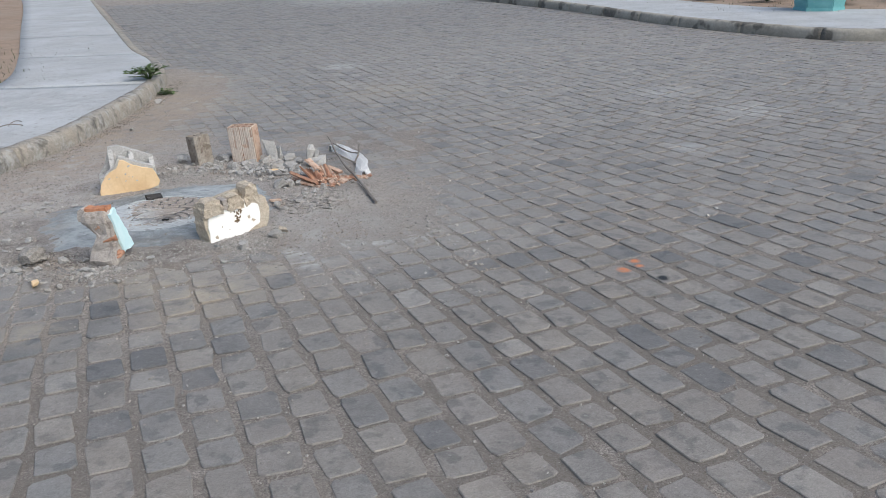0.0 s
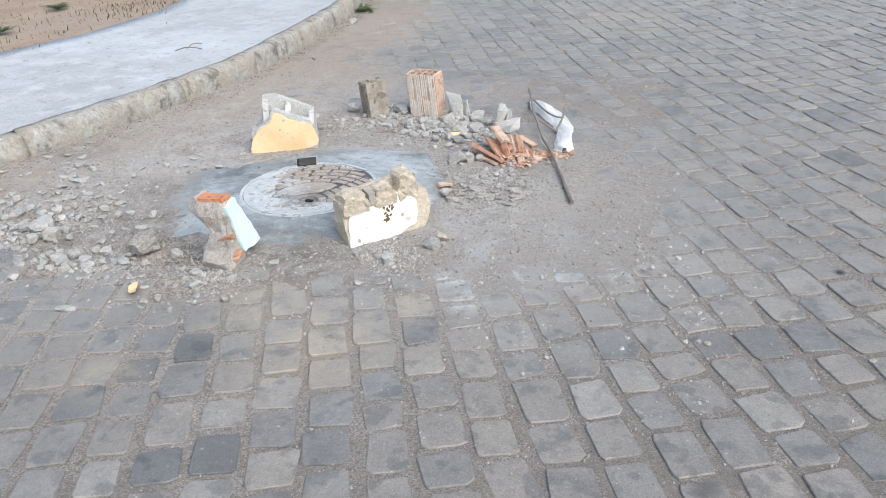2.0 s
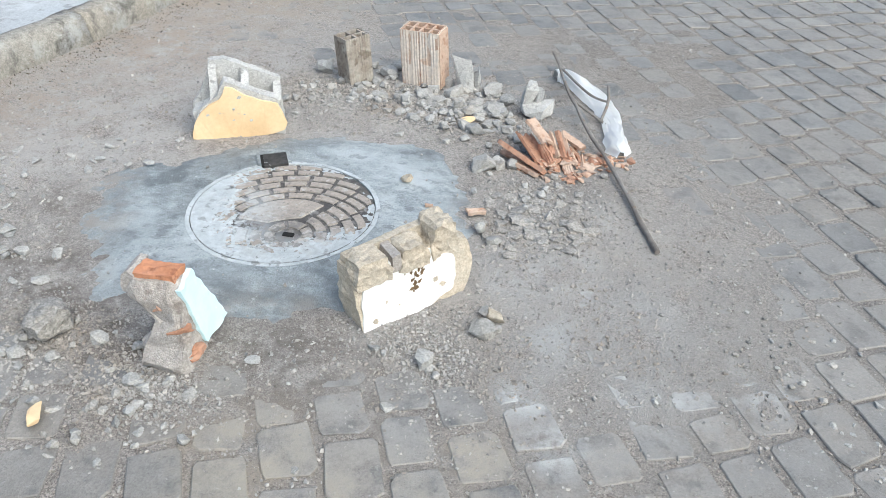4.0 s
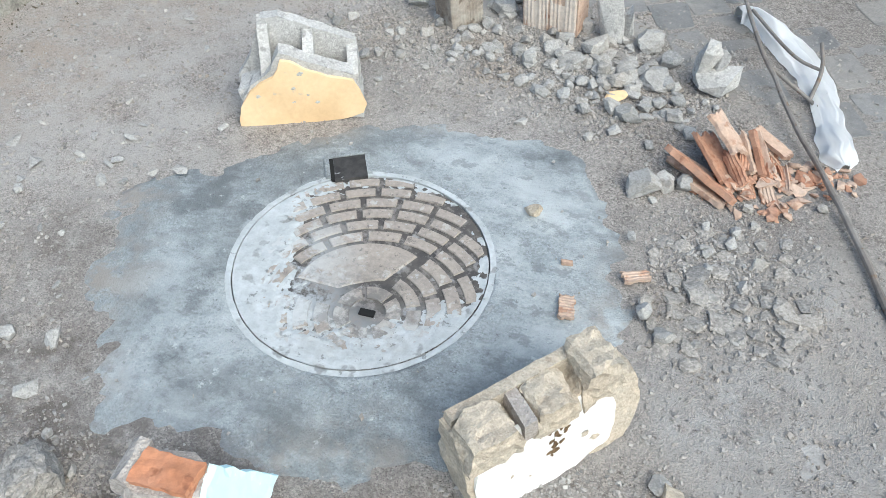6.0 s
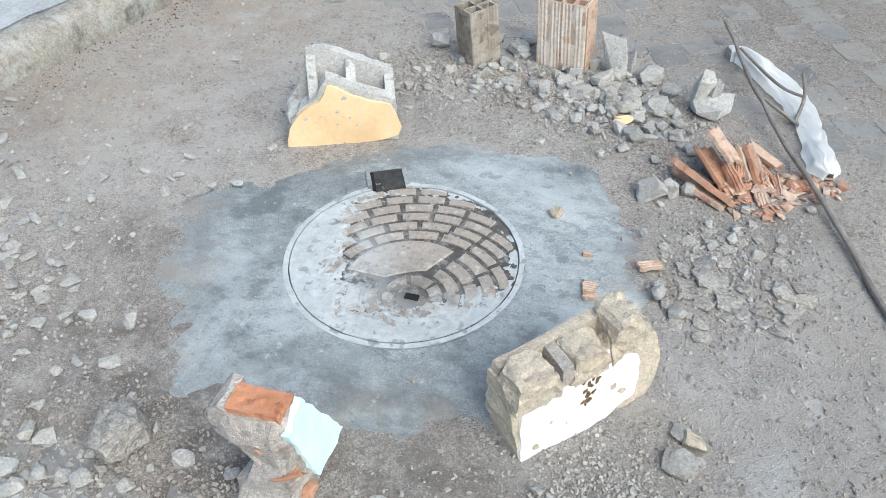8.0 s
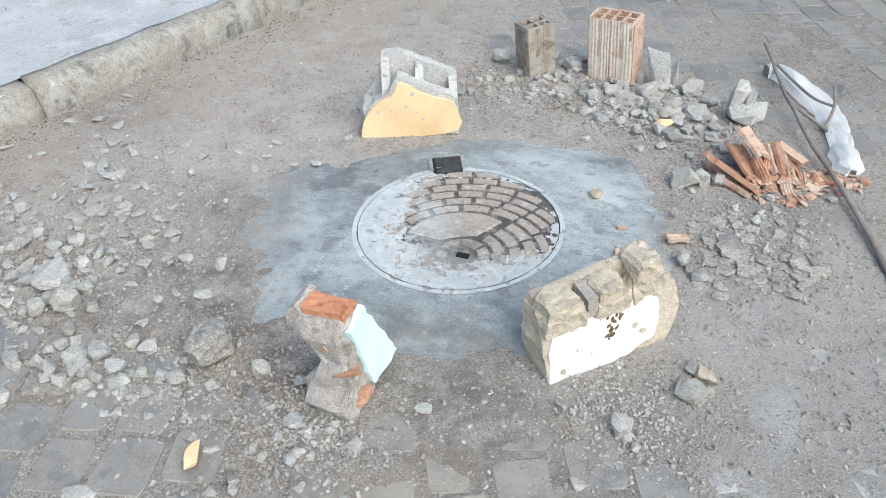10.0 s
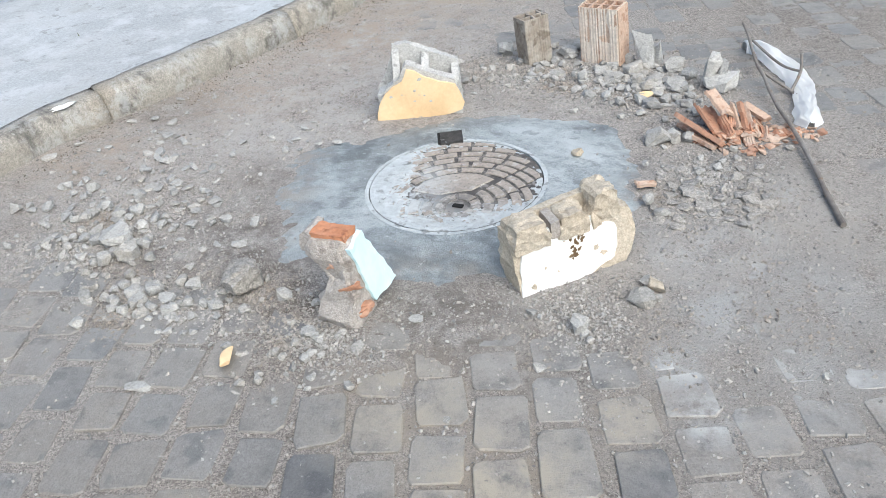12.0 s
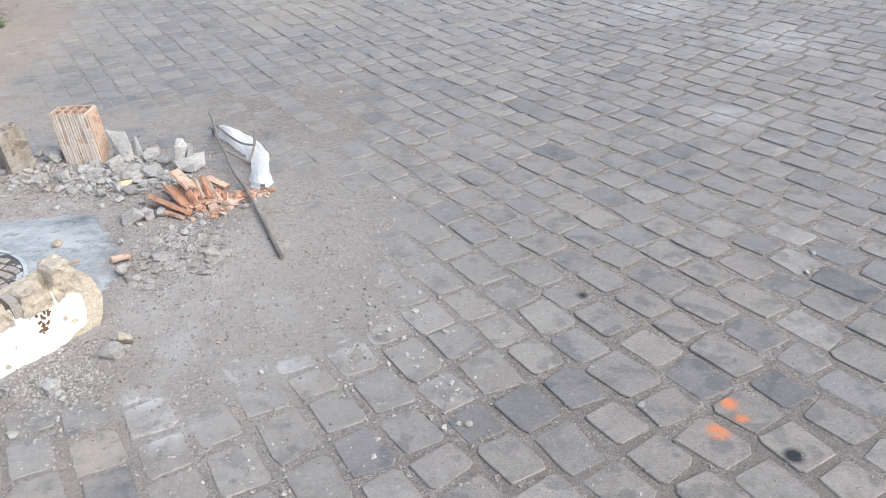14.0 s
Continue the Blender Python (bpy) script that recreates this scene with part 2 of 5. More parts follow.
dusted(M_CEMENT, [(-1.5, 4.4, 0.9, 0.7)], (0.43, 0.465, 0.48), 0.53, 0.61, 9.0, (-0.7, 1.7))
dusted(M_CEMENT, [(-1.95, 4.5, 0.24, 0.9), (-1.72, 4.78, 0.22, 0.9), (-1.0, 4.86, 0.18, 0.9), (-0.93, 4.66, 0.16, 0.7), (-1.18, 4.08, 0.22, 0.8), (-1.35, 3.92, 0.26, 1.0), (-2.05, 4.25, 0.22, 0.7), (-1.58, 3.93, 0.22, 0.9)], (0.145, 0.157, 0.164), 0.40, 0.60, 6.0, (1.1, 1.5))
dusted(M_CEMENT, [(-1.5, 4.4, 0.9, 0.75)], (0.11, 0.115, 0.12), 0.61, 0.65, 48.0)
dusted(M_CEMENT, [(-1.5, 4.4, 0.9, 0.8)], (0.56, 0.59, 0.60), 0.62, 0.67, 30.0)
dusted(M_CEMENT, [(-1.5, 4.4, 0.9, 0.65)], (0.16, 0.172, 0.18), 0.55, 0.60, 17.0, (0.3, 1.6))
dusted(M_CEMENT, [(-1.5, 4.4, 0.9, 0.8)], (0.60, 0.62, 0.62), 0.66, 0.69, 110.0)
dusted(M_CEMENT, [(-1.3, 3.86, 0.2, 0.6), (-2.0, 3.93, 0.16, 0.8), (-1.5, 3.83, 0.13, 0.7), (-2.12, 4.2, 0.18, 0.9), (-2.14, 4.45, 0.12, 0.8), (-0.88, 4.55, 0.1, 0.7), (-1.5, 4.98, 0.1, 0.7), (-0.9, 4.4, 0.1, 0.7), (-1.75, 4.88, 0.1, 0.7)], (0.30, 0.268, 0.238), 0.42, 0.56, 16.0)
M_LAITANCE = material("pale_cement", (0.42, 0.448, 0.462), (0.54, 0.57, 0.585), 16, 0.75, 1.0, 55, (0.25, 0.255, 0.255), 26, 0.60, 0, False, 0, (0.38, 0.405, 0.415), 8, 0.25, 0.008)
dusted(M_LAITANCE, [(-1.5, 4.4, 0.5, 0.8)], (0.10, 0.098, 0.095), 0.60, 0.63, 30.0)
dusted(M_LAITANCE, [(-1.46, 4.33, 0.17, 0.7)], (0.30, 0.275, 0.25), 0.46, 0.58, 24.0)
M_IRON = material("cast_iron", (0.03, 0.03, 0.031), (0.07, 0.067, 0.065), 40, 0.6, 1.0, 70, (0.30, 0.31, 0.315), 60, 0.68, 0, False, 0.0, None, 1, 0.2)
M_PAD = material("dusty_iron", (0.36, 0.315, 0.275), (0.29, 0.26, 0.235), 16, 0.8, 0.6, 80, (0.46, 0.44, 0.42), 34, 0.62, 0, False, 0, None, 1, 0.3)
# near-black colour that paints the shade of holes and gaps
M_BLACK = material("gap_shade", (0.012, 0.012, 0.012), (0.02, 0.02, 0.02), 20, 0.9, 0)
M_BLOCK = material("concrete_block", (0.46, 0.455, 0.445), (0.56, 0.55, 0.535), 12, 0.95, 1.0, 120, (0.30, 0.29, 0.28), 40, 0.6, 0, False, 0, (0.42, 0.405, 0.38), 6, 0.3, 0.008, grit=0.15, grit_scale=260)
M_YELLOW = material("yellow_plaster", (0.76, 0.545, 0.32), (0.82, 0.61, 0.385), 9, 0.8, 0.5, 60, (0.56, 0.45, 0.35), 24, 0.65, 0, False, 0, (0.68, 0.47, 0.27), 7, 0.1)
M_WHITE = material("white_plaster", (0.86, 0.86, 0.83), (0.80, 0.80, 0.78), 12, 0.75, 0.3, 60, (0.55, 0.50, 0.40), 34, 0.71, 0, False, 0, (0.82, 0.82, 0.80), 9, 0.05)
M_MINT = material("pale_blue_plaster", (0.62, 0.86, 0.90), (0.70, 0.90, 0.93), 12, 0.75, 0.25, 60, (0.75, 0.86, 0.88), 34, 0.66, 0, False, 0, None, 9, 0.04)
M_MORTAR = material("brown_mortar", (0.44, 0.375, 0.295), (0.54, 0.475, 0.39), 13, 0.95, 1.0, 75, (0.33, 0.28, 0.22), 22, 0.64, 0, False, 0, (0.47, 0.435, 0.37), 8, 0.35, 0.008, grit=0.14, grit_scale=260)
M_GREYMORTAR = material("grey_mortar", (0.36, 0.33, 0.305), (0.48, 0.45, 0.425), 13, 0.95, 1.0, 50, (0.25, 0.215, 0.19), 20, 0.6, 0, False, 0, (0.40, 0.355, 0.315), 8, 0.35, 0.012, grit=0.16, grit_scale=240)
M_CLAY = material("fired_clay", (0.40, 0.205, 0.13), (0.47, 0.275, 0.19), 14, 0.9, 0.9, 80, (0.30, 0.15, 0.10), 26, 0.6, 0.25, False, 0, (0.48, 0.35, 0.275), 9, 0.35)
M_CLAYPALE = material("dusty_clay", (0.46, 0.315, 0.235), (0.55, 0.42, 0.335), 14, 0.9, 0.9, 80, (0.33, 0.19, 0.13), 30, 0.58, 0.28, False, 0, (0.48, 0.40, 0.34), 8, 0.35)
M_BRICK = material("orange_brick", (0.43, 0.18, 0.095), (0.54, 0.26, 0.15), 18, 0.9, 1.0, 60, (0.26, 0.11, 0.065), 30, 0.58, 0, False, 0, (0.52, 0.31, 0.22), 9, 0.3)
M_CLAYWHITE = material("limed_clay", (0.66, 0.585, 0.515), (0.58, 0.475, 0.395), 12, 0.9, 0.7, 80, (0.50, 0.32, 0.22), 22, 0.61, 0, False, 0, (0.62, 0.55, 0.48), 8, 0.3)
M_CLAYGREY = material("weathered_clay", (0.33, 0.295, 0.255), (0.47, 0.44, 0.395), 18, 0.95, 0.8, 70, (0.12, 0.09, 0.07), 24, 0.56, 0, False, 0, (0.18, 0.14, 0.11), 9, 0.35)
M_STONE = material("rubble_grey", (0.335, 0.33, 0.318), (0.44, 0.432, 0.417), 14, 0.95, 0.9, 90, (0.27, 0.25, 0.23), 30, 0.62, 0.42, False, 0, (0.37, 0.34, 0.30), 8, 0.3, 0.005, grit=0.16, grit_scale=300)
M_GRAVEL = material("gravel", (0.32, 0.303, 0.285), (0.45, 0.435, 0.415), 30, 0.95, 0.4, 120, None, 1, 0.6, 0.6, True, 0, (0.29, 0.245, 0.205), 4, 0.2)
M_SOIL = material("dark_litter", (0.09, 0.075, 0.055), (0.17, 0.14, 0.105), 30, 0.95, 0.4, 120, None, 1, 0.6, 0.5, True)
M_STEEL = material("rusty_bar", (0.17, 0.15, 0.135), (0.28, 0.25, 0.225), 20, 0.75, 0.8, 90, (0.22, 0.15, 0.10), 40, 0.6, 0, False, 0.15, (0.32, 0.30, 0.28), 9, 0.3)
M_BAG = material("white_plastic", (0.93, 0.94, 0.95), (0.86, 0.87, 0.89), 10, 0.4, 0.3, 25, (0.68, 0.67, 0.65), 15, 0.7)
M_LEAF = material("leaf_green", (0.05, 0.09, 0.03), (0.10, 0.14, 0.05), 9, 0.6, 0.2, 60, None, 1, 0.6, 0.35, True)
M_DRY = material("dry_grass", (0.14, 0.13, 0.065), (0.07, 0.09, 0.035), 3, 0.8, 0.0, 60, None, 1, 0.6, 0.35, True)
M_TEAL = material("teal_paint", (0.12, 0.34, 0.36), (0.17, 0.41, 0.43), 6, 0.6, 0.2, 40, (0.3, 0.4, 0.4), 12, 0.66)


# ---- building helpers ----
def mesh_of(bm, name, mat, smooth=False):
    me = bpy.data.meshes.new(name)
    bm.normal_update()
    bm.to_mesh(me)
    bm.free()
    me.materials.append(mat)
    if smooth:
        for p in me.polygons:
            p.use_smooth = True
    return me


def part(name, bm, mat, parent, label="", smooth=False, m=None):
    """Links a bmesh as one mesh object under a thing or part."""
    ob = new(name, mesh_of(bm, name, mat, smooth))
    ob.parent = parent
    if m is not None:
        ob.matrix_basis = m
    return tagged(ob, label) if label else ob


def thing(name, label, category, m, group="", kind=""):
    ob = new(name)
    ob.empty_display_size = 0.05
    ob.matrix_basis = m
    return tagged(ob, label, category, group, kind)


def structure(name, bm, mat, label="", smooth=False):
    return tagged(new(name, mesh_of(bm, name, mat, smooth)), label, "", "", "structure")


def box(bm, x0, x1, y0, y1, z0, z1, rag=0.0, cuts=0, seed=0.0):
    vs = bmesh.ops.create_cube(bm, size=1.0)["verts"]
    for v in vs:
        v.co = Vector((x0 + (v.co.x + 0.5) * (x1 - x0), y0 + (v.co.y + 0.5) * (y1 - y0), z0 + (v.co.z + 0.5) * (z1 - z0)))
    if cuts:
        es = list({e for v in vs for e in v.link_edges})
        bmesh.ops.subdivide_edges(bm, edges=es, cuts=cuts, use_grid_fill=True)
    if rag:
        for v in bm.verts:
            v.co += noise.noise_vector(v.co * 18 + Vector((seed, seed, seed))) * rag
    return bm


def plate(profile, y0, y1, step=0.014, rag=0.004, seed=0.0, flat=()):
    """A slab with an outline in (x, z), from y0 to y1, its broken edges ragged."""
    ring = []
    for (ax, az), (bx, bz) in zip(profile, profile[1:] + profile[:1]):
        k = max(1, int(math.hypot(bx - ax, bz - az) / step))
        ring += [(ax + (bx - ax) * i / k, az + (bz - az) * i / k) for i in range(k)]
    bm = bmesh.new()
    rows = []
    count = max(2, int(abs(y1 - y0) / 0.03) + 1)
    for j in range(count):
        y = y0 + (y1 - y0) * j / (count - 1)
        row = []
        for x, z in ring:
            d = noise.noise_vector(Vector((x * 30 + seed, y * 22, z * 30))) * rag
            d += noise.noise_vector(Vector((x * 90 + seed, y * 80, z * 90))) * rag * 0.6
            row.append(bm.verts.new((x + d.x, y + d.y * 0.5, max(0.0, z + d.z) if z > 0.004 else z)))
        rows.append(row)
    for a, b in zip(rows, rows[1:]):
        for i in range(len(ring)):
            k = (i + 1) % len(ring)
            bm.faces.new((a[i], a[k], b[k], b[i]))
    bm.faces.new(rows[0][::-1])
    bm.faces.new(rows[-1])
    bmesh.ops.recalc_face_normals(bm, faces=bm.faces)
    bmesh.ops.triangulate(bm, faces=[f for f in bm.faces if len(f.verts) > 4])
    return bm


def chipped(seed, sub=3, cuts=12, lumpy=0.07):
    """A unit stone: a ball cut flat by random planes, then roughened."""
    rnd = random.Random(seed)
    bm = bmesh.new()
    bmesh.ops.create_icosphere(bm, subdivisions=sub, radius=0.62)
    for _ in range(cuts):
        nrm = Vector((rnd.gauss(0, 1), rnd.gauss(0, 1), rnd.gauss(0, 1))).normalized()
        d = rnd.uniform(0.2, 0.42)
        for v in bm.verts:
            over = v.co.dot(nrm) - d
            if over > 0:
                v.co -= nrm * over
    for v in bm.verts:
        v.co += noise.noise_vector(v.co * 3.1 + Vector((seed * 1.7, seed, 0))) * lumpy * 0.4
        v.co += noise.noise_vector(v.co * 9 + Vector((seed, 0, seed))) * lumpy * 0.2
    lo = [min(v.co[i] for v in bm.verts) for i in range(3)]
    hi = [max(v.co[i] for v in bm.verts) for i in range(3)]
    for v in bm.verts:
        v.co = Vector([(v.co[i] - lo[i]) / (hi[i] - lo[i]) - 0.5 for i in range(3)])
    return bm


def angular(seed, points=15, cuts=1, rough=0.03):
    """A unit lump of broken concrete: sharp facets round random corners, lightly pitted."""
    rnd = random.Random(seed)
    bm = bmesh.new()
    for _ in range(points):
        d = Vector((rnd.gauss(0, 1), rnd.gauss(0, 1), rnd.gauss(0, 1))).normalized()
        k = max(abs(c) for c in d)
        bm.verts.new(d / k ** 0.95 * rnd.uniform(0.43, 0.52))
    bmesh.ops.convex_hull(bm, input=bm.verts[:])
    bmesh.ops.delete(bm, geom=[v for v in bm.verts if not v.link_faces], context="VERTS")
    if cuts:
        bmesh.ops.subdivide_edges(bm, edges=bm.edges[:], cuts=cuts, use_grid_fill=True)
        bmesh.ops.triangulate(bm, faces=bm.faces[:])
        for v in bm.verts:
            v.co += noise.noise_vector(v.co * 5 + Vector((seed * 1.3, seed, 0))) * rough + noise.noise_vector(v.co * 14 + Vector((seed, 0, seed))) * rough * 0.6
    lo = [min(v.co[i] for v in bm.verts) for i in range(3)]
    hi = [max(v.co[i] for v in bm.verts) for i in range(3)]
    for v in bm.verts:
        v.co = Vector([(v.co[i] - lo[i]) / (hi[i] - lo[i]) - 0.5 for i in range(3)])
    bmesh.ops.recalc_face_normals(bm, faces=bm.faces)
    return bm


def smoothstep(a, b, x):
    t = min(1.0, max(0.0, (x - a) / (b - a)))
    return t * t * (3 - 2 * t)


def curve_points(pts, step):
    """Even points along a smooth line through the given ones."""
    out = []
    p = [Vector(q) for q in pts]
    p = [p[0] * 2 - p[1]] + p + [p[-1] * 2 - p[-2]]
    for i in range(1, len(p) - 2):
        k = max(2, int((p[i + 1] - p[i]).length / step))
        for j in range(k):
            t = j / k
            out.append(0.5 * (2 * p[i] + (p[i + 1] - p[i - 1]) * t + (2 * p[i - 1] - 5 * p[i] + 4 * p[i + 1] - p[i + 2]) * t * t
                              + (3 * p[i] - p[i - 1] - 3 * p[i + 1] + p[i + 2]) * t ** 3))
    out.append(p[-2])
    return out


# ---- plan ----
COVER = Vector((-1.504, 4.409))
HOLE = Vector((-1.443, 4.279))
KERB_LEFT = curve_points([(-4.2, -6), (-3.65, -1), (-3.4, 2), (-3.27, 4.0), (-3.215, 4.4), (-3.10, 4.72), (-2.995, 5.02), (-2.91, 5.3), (-2.84, 5.55), (-2.735, 6.05), (-2.70, 6.7),
                          (-2.71, 7.5), (-2.79, 8.4), (-2.95, 9.1), (-3.35, 10.1), (-3.95, 11.2), (-5.3, 14.2), (-8.0, 20.2), (-15, 36), (-30, 70)], 0.12)
KERB_RIGHT = curve_points([(40, 6.5), (14, 8.6), (8, 9.5), (5.4, 10.05), (4.75, 10.4), (4.2, 11.2), (3.55, 12.4), (2.9, 14.2), (2.1, 16.3), (0.95, 18.8), (-2.2, 25), (-12, 46), (-24, 70)], 0.2)
INNER_LEFT = curve_points([(-8, -6), (-6.6, 0), (-5.6, 3.6), (-4.85, 5.85), (-4.5, 6.6), (-4.38, 7.4), (-4.48, 8.6), (-5.1, 10.2), (-6.85, 13.9), (-11.7, 24), (-19, 38), (-34, 70)], 0.3)
KERB_H = 0.13


def right_edge(y):
    for a, b in zip(KERB_RIGHT, KERB_RIGHT[1:]):
        if a.y <= y <= b.y:
            return a.x + (b.x - a.x) * (y - a.y) / (b.y - a.y)
    return 60.0


def dirt_cover(x, y):
    """How thickly loose dirt lies over the setts: 0 joints only, 1 buried."""
    w = noise.noise(Vector((x * 2.3, y * 2.3, 0))) * 0.55 + noise.noise(Vector((x * 7, y * 7, 4))) * 0.3
    a = ((x + 1.75) / 1.55) ** 2 + ((y - 4.62) / 0.98) ** 2
    b = ((x + 0.6) / 0.62) ** 2 + ((y - 4.45) / 0.72) ** 2
    c = (x - left_edge(y)) / 0.75 if 2.5 < y < 10 else 9
    d = ((x + 2.6) / 0.8) ** 2 + ((y - 5.9) / 1.0) ** 2
    e = ((x + 1.0) / 1.25) ** 2 + ((y - 5.7) / 0.75) ** 2
    return max(smoothstep(1.5, 0.75, a + w), 0.9 * smoothstep(1.9, 0.3, b + w), smoothstep(1.3, 0.3, c + w * 0.6), 0.8 * smoothstep(1.7, 0.4, d + w), 0.52 * smoothstep(2.0, 0.1, e + w * 1.6))


def ground_z(x, y):
    c = dirt_cover(x, y)
    rough = noise.noise(Vector((x * 9, y * 9, 2))) * 0.5 + noise.noise(Vector((x * 31, y * 31, 7))) * 0.35
    if math.hypot(x - COVER.x, y - COVER.y) < 0.34:
        return -0.05
    return -0.0052 + 0.0096 * c + rough * (0.0022 + 0.0065 * c)

# ---- the large structure ----
LY, LX = np.array([p.y for p in KERB_LEFT]), np.array([p.x for p in KERB_LEFT])


def left_edge(y):
    return float(np.interp(y, LY, LX))


def spaced(*spans):
    out = []
    for a, b, s in spans:
        k = max(1, round((b - a) / s))
        out += [a + (b - a) * i / k for i in range(k)]
    return out + [spans[-1][1]]


def make_ground():
    xs = spaced((-300, -40, 65), (-40, -8, 8), (-8, -3.6, 0.55), (-3.6, 0.6, 0.02), (0.6, 2.2, 0.08), (2.2, 8, 0.4), (8, 40, 6), (40, 300, 65))
    ys = spaced((-300, -10, 70), (-10, 1, 0.7), (1, 2.9, 0.1), (2.9, 6.6, 0.02), (6.6, 9.5, 0.08), (9.5, 22, 0.5), (22, 60, 6), (60, 300, 60))
    near = lambda x, y: -3.7 < x < 2.3 and 1 < y < 10
    verts = [(x, y, ground_z(x, y) if near(x, y) else -0.0046) for y in ys for x in xs]
    w = len(xs)
    faces = [(j * w + i, j * w + i + 1, (j + 1) * w + i + 1, (j + 1) * w + i) for j in range(len(ys) - 1) for i in range(w - 1)]
    me = bpy.data.meshes.new("ground")
    me.from_pydata(verts, [], faces)
    me.materials.append(M_DIRT)
    for p in me.polygons:
        p.use_smooth = True
    return tagged(new("ground", me), "sandy brown dirt bed of the stone-paved street", "ground", "", "structure")


ground = make_ground()


def offset_line(pts, d):
    """The line moved sideways by d to the left of its run."""
    out = []
    for i, p in enumerate(pts):
        t = (pts[min(i + 1, len(pts) - 1)] - pts[max(i - 1, 0)]).normalized()
        out.append(p + Vector((-t.y, t.x)) * d)
    return out


def kerb(name, line, side, length, label, seed, mat):
    """Kerbstones along a line, each a part; side +1 has the pavement to the left of the line's run."""
    top = thing(name, label, "kerb", pose(0, 0, 0), "", "structure")
    prof = [(0.0, -0.04), (-0.006, 0.02), (-0.002, 0.055), (0.004, 0.088), (0.014, 0.112), (0.032, 0.127), (0.06, 0.132), (0.09, 0.133), (0.12, 0.131), (0.122, -0.04)]
    rnd = random.Random(seed)
    run, start = 0.0, 0
    for i in range(1, len(line)):
        run += (line[i] - line[i - 1]).length
        if run >= length or i == len(line) - 1:
            seg = line[start:i + 1]
            bm = bmesh.new()
            rows = []
            pieces = []
            for a, b in zip(seg, seg[1:]):
                k = max(1, min(6, int((b - a).length / 0.05)))
                pieces += [a + (b - a) * j / k for j in range(k)]
            pieces.append(seg[-1])
            if len(pieces) > 3:
                pieces[0] = pieces[0] + (pieces[1] - pieces[0]).normalized() * 0.007
            lean = rnd.uniform(-0.006, 0.006)
            for q, p in enumerate(pieces):
                t = (pieces[min(q + 1, len(pieces) - 1)] - pieces[max(q - 1, 0)]).normalized()
                nrm = Vector((-t.y, t.x)) * side
                row = []
                for o, z in prof:
                    d = noise.noise(Vector((p.x * 6 + seed, p.y * 6, o * 20 + z * 14))) * 0.012 + noise.noise(Vector((p.x * 25, p.y * 25 + seed, z * 40 + o * 40))) * 0.006
                    row.append(bm.verts.new((p.x + nrm.x * (o + d), p.y + nrm.y * (o + d), z + (d * 0.5 + lean if z > 0.05 else 0))))
                rows.append(row)
            for a, b in zip(rows, rows[1:]):
                for j in range(len(prof) - 1):
                    bm.faces.new((a[j], a[j + 1], b[j + 1], b[j]))
            bm.faces.new(rows[0])
            bm.faces.new(rows[-1][::-1])
            bmesh.ops.recalc_face_normals(bm, faces=bm.faces)
            part("kerbstone", bm, mat, top, "", True)
            run, start = 0.0, i
    return top


kerb("kerb_left", KERB_LEFT, 1, 1.0, "weathered pale concrete kerb along the sidewalk", 3, M_KERB)
kerb("kerb_right", KERB_RIGHT, -1, 1.0, "dirty stained concrete kerb across the street", 11, M_KERB_DIRTY)


def resample(line, n, a=0.0, b=1.0):
    acc = [0.0]
    for p, q in zip(line, line[1:]):
        acc.append(acc[-1] + (q - p).length)
    want = np.linspace(a, b, n) * acc[-1]
    return [Vector((np.interp(w, acc, [p.x for p in line]), np.interp(w, acc, [p.y for p in line]))) for w in want]


def pavement(name, inner, outer, cuts, label):
    """Cast panels between two lines, with open joints at the given y values of the outer line."""
    top = thing(name, label, "sidewalk", pose(0, 0, 0), "", "structure")
    n = 700
    A, B = resample(inner, n), resample(outer, n)
    # pair the points by y of the outer line
    by = [p.y for p in B]
    ay, ax = [p.y for p in A], [p.x for p in A]
    if ay[0] > ay[-1]:
        ay, ax = ay[::-1], ax[::-1]
    marks = [min(by) - 1] + cuts + [max(by) + 1]
    for y0, y1 in zip(marks, marks[1:]):
        idx = [i for i in range(n) if y0 <= B[i].y < y1]
        if len(idx) < 3:
            continue
        bm = bmesh.new()
        rows = []
        for c, i in enumerate(idx):
            b = B[i].copy()
            y = b.y
            if c == 0:
                y = max(y0 + 0.003, min(by))
            if c == len(idx) - 1:
                y = min(y1 - 0.003, y + 0.4) if y1 < max(by) else y
            a = Vector((np.interp(y, ay, ax), y))
            if b.y != y:
                b = Vector((np.interp(y, by, [p.x for p in B]) if by[0] < by[-1] else b.x, y))
            row = []
            for k in range(9):
                p = a + (b - a) * k / 8
                row.append(bm.verts.new((p.x, p.y, KERB_H - 0.002 + noise.noise(Vector((p.x * 1.5, p.y * 1.5, 9))) * 0.006)))
            rows.append(row)
        lows = [[bm.verts.new((r[k].co.x, r[k].co.y, -0.05)) for k in (0, 8)] for r in rows]
        for r in range(len(rows) - 1):
            for k in range(8):
                bm.faces.new((rows[r][k], rows[r][k + 1], rows[r + 1][k + 1], rows[r + 1][k]))
            bm.faces.new((rows[r][0], rows[r + 1][0], lows[r + 1][0], lows[r][0]))
        bm.faces.new((*rows[0], lows[0][1], lows[0][0]))
        bm.faces.new((*rows[-1], lows[-1][1], lows[-1][0]))
        bmesh.ops.recalc_face_normals(bm, faces=bm.faces)
        part("panel", bm, M_PAVE, top, "", True)
    return top


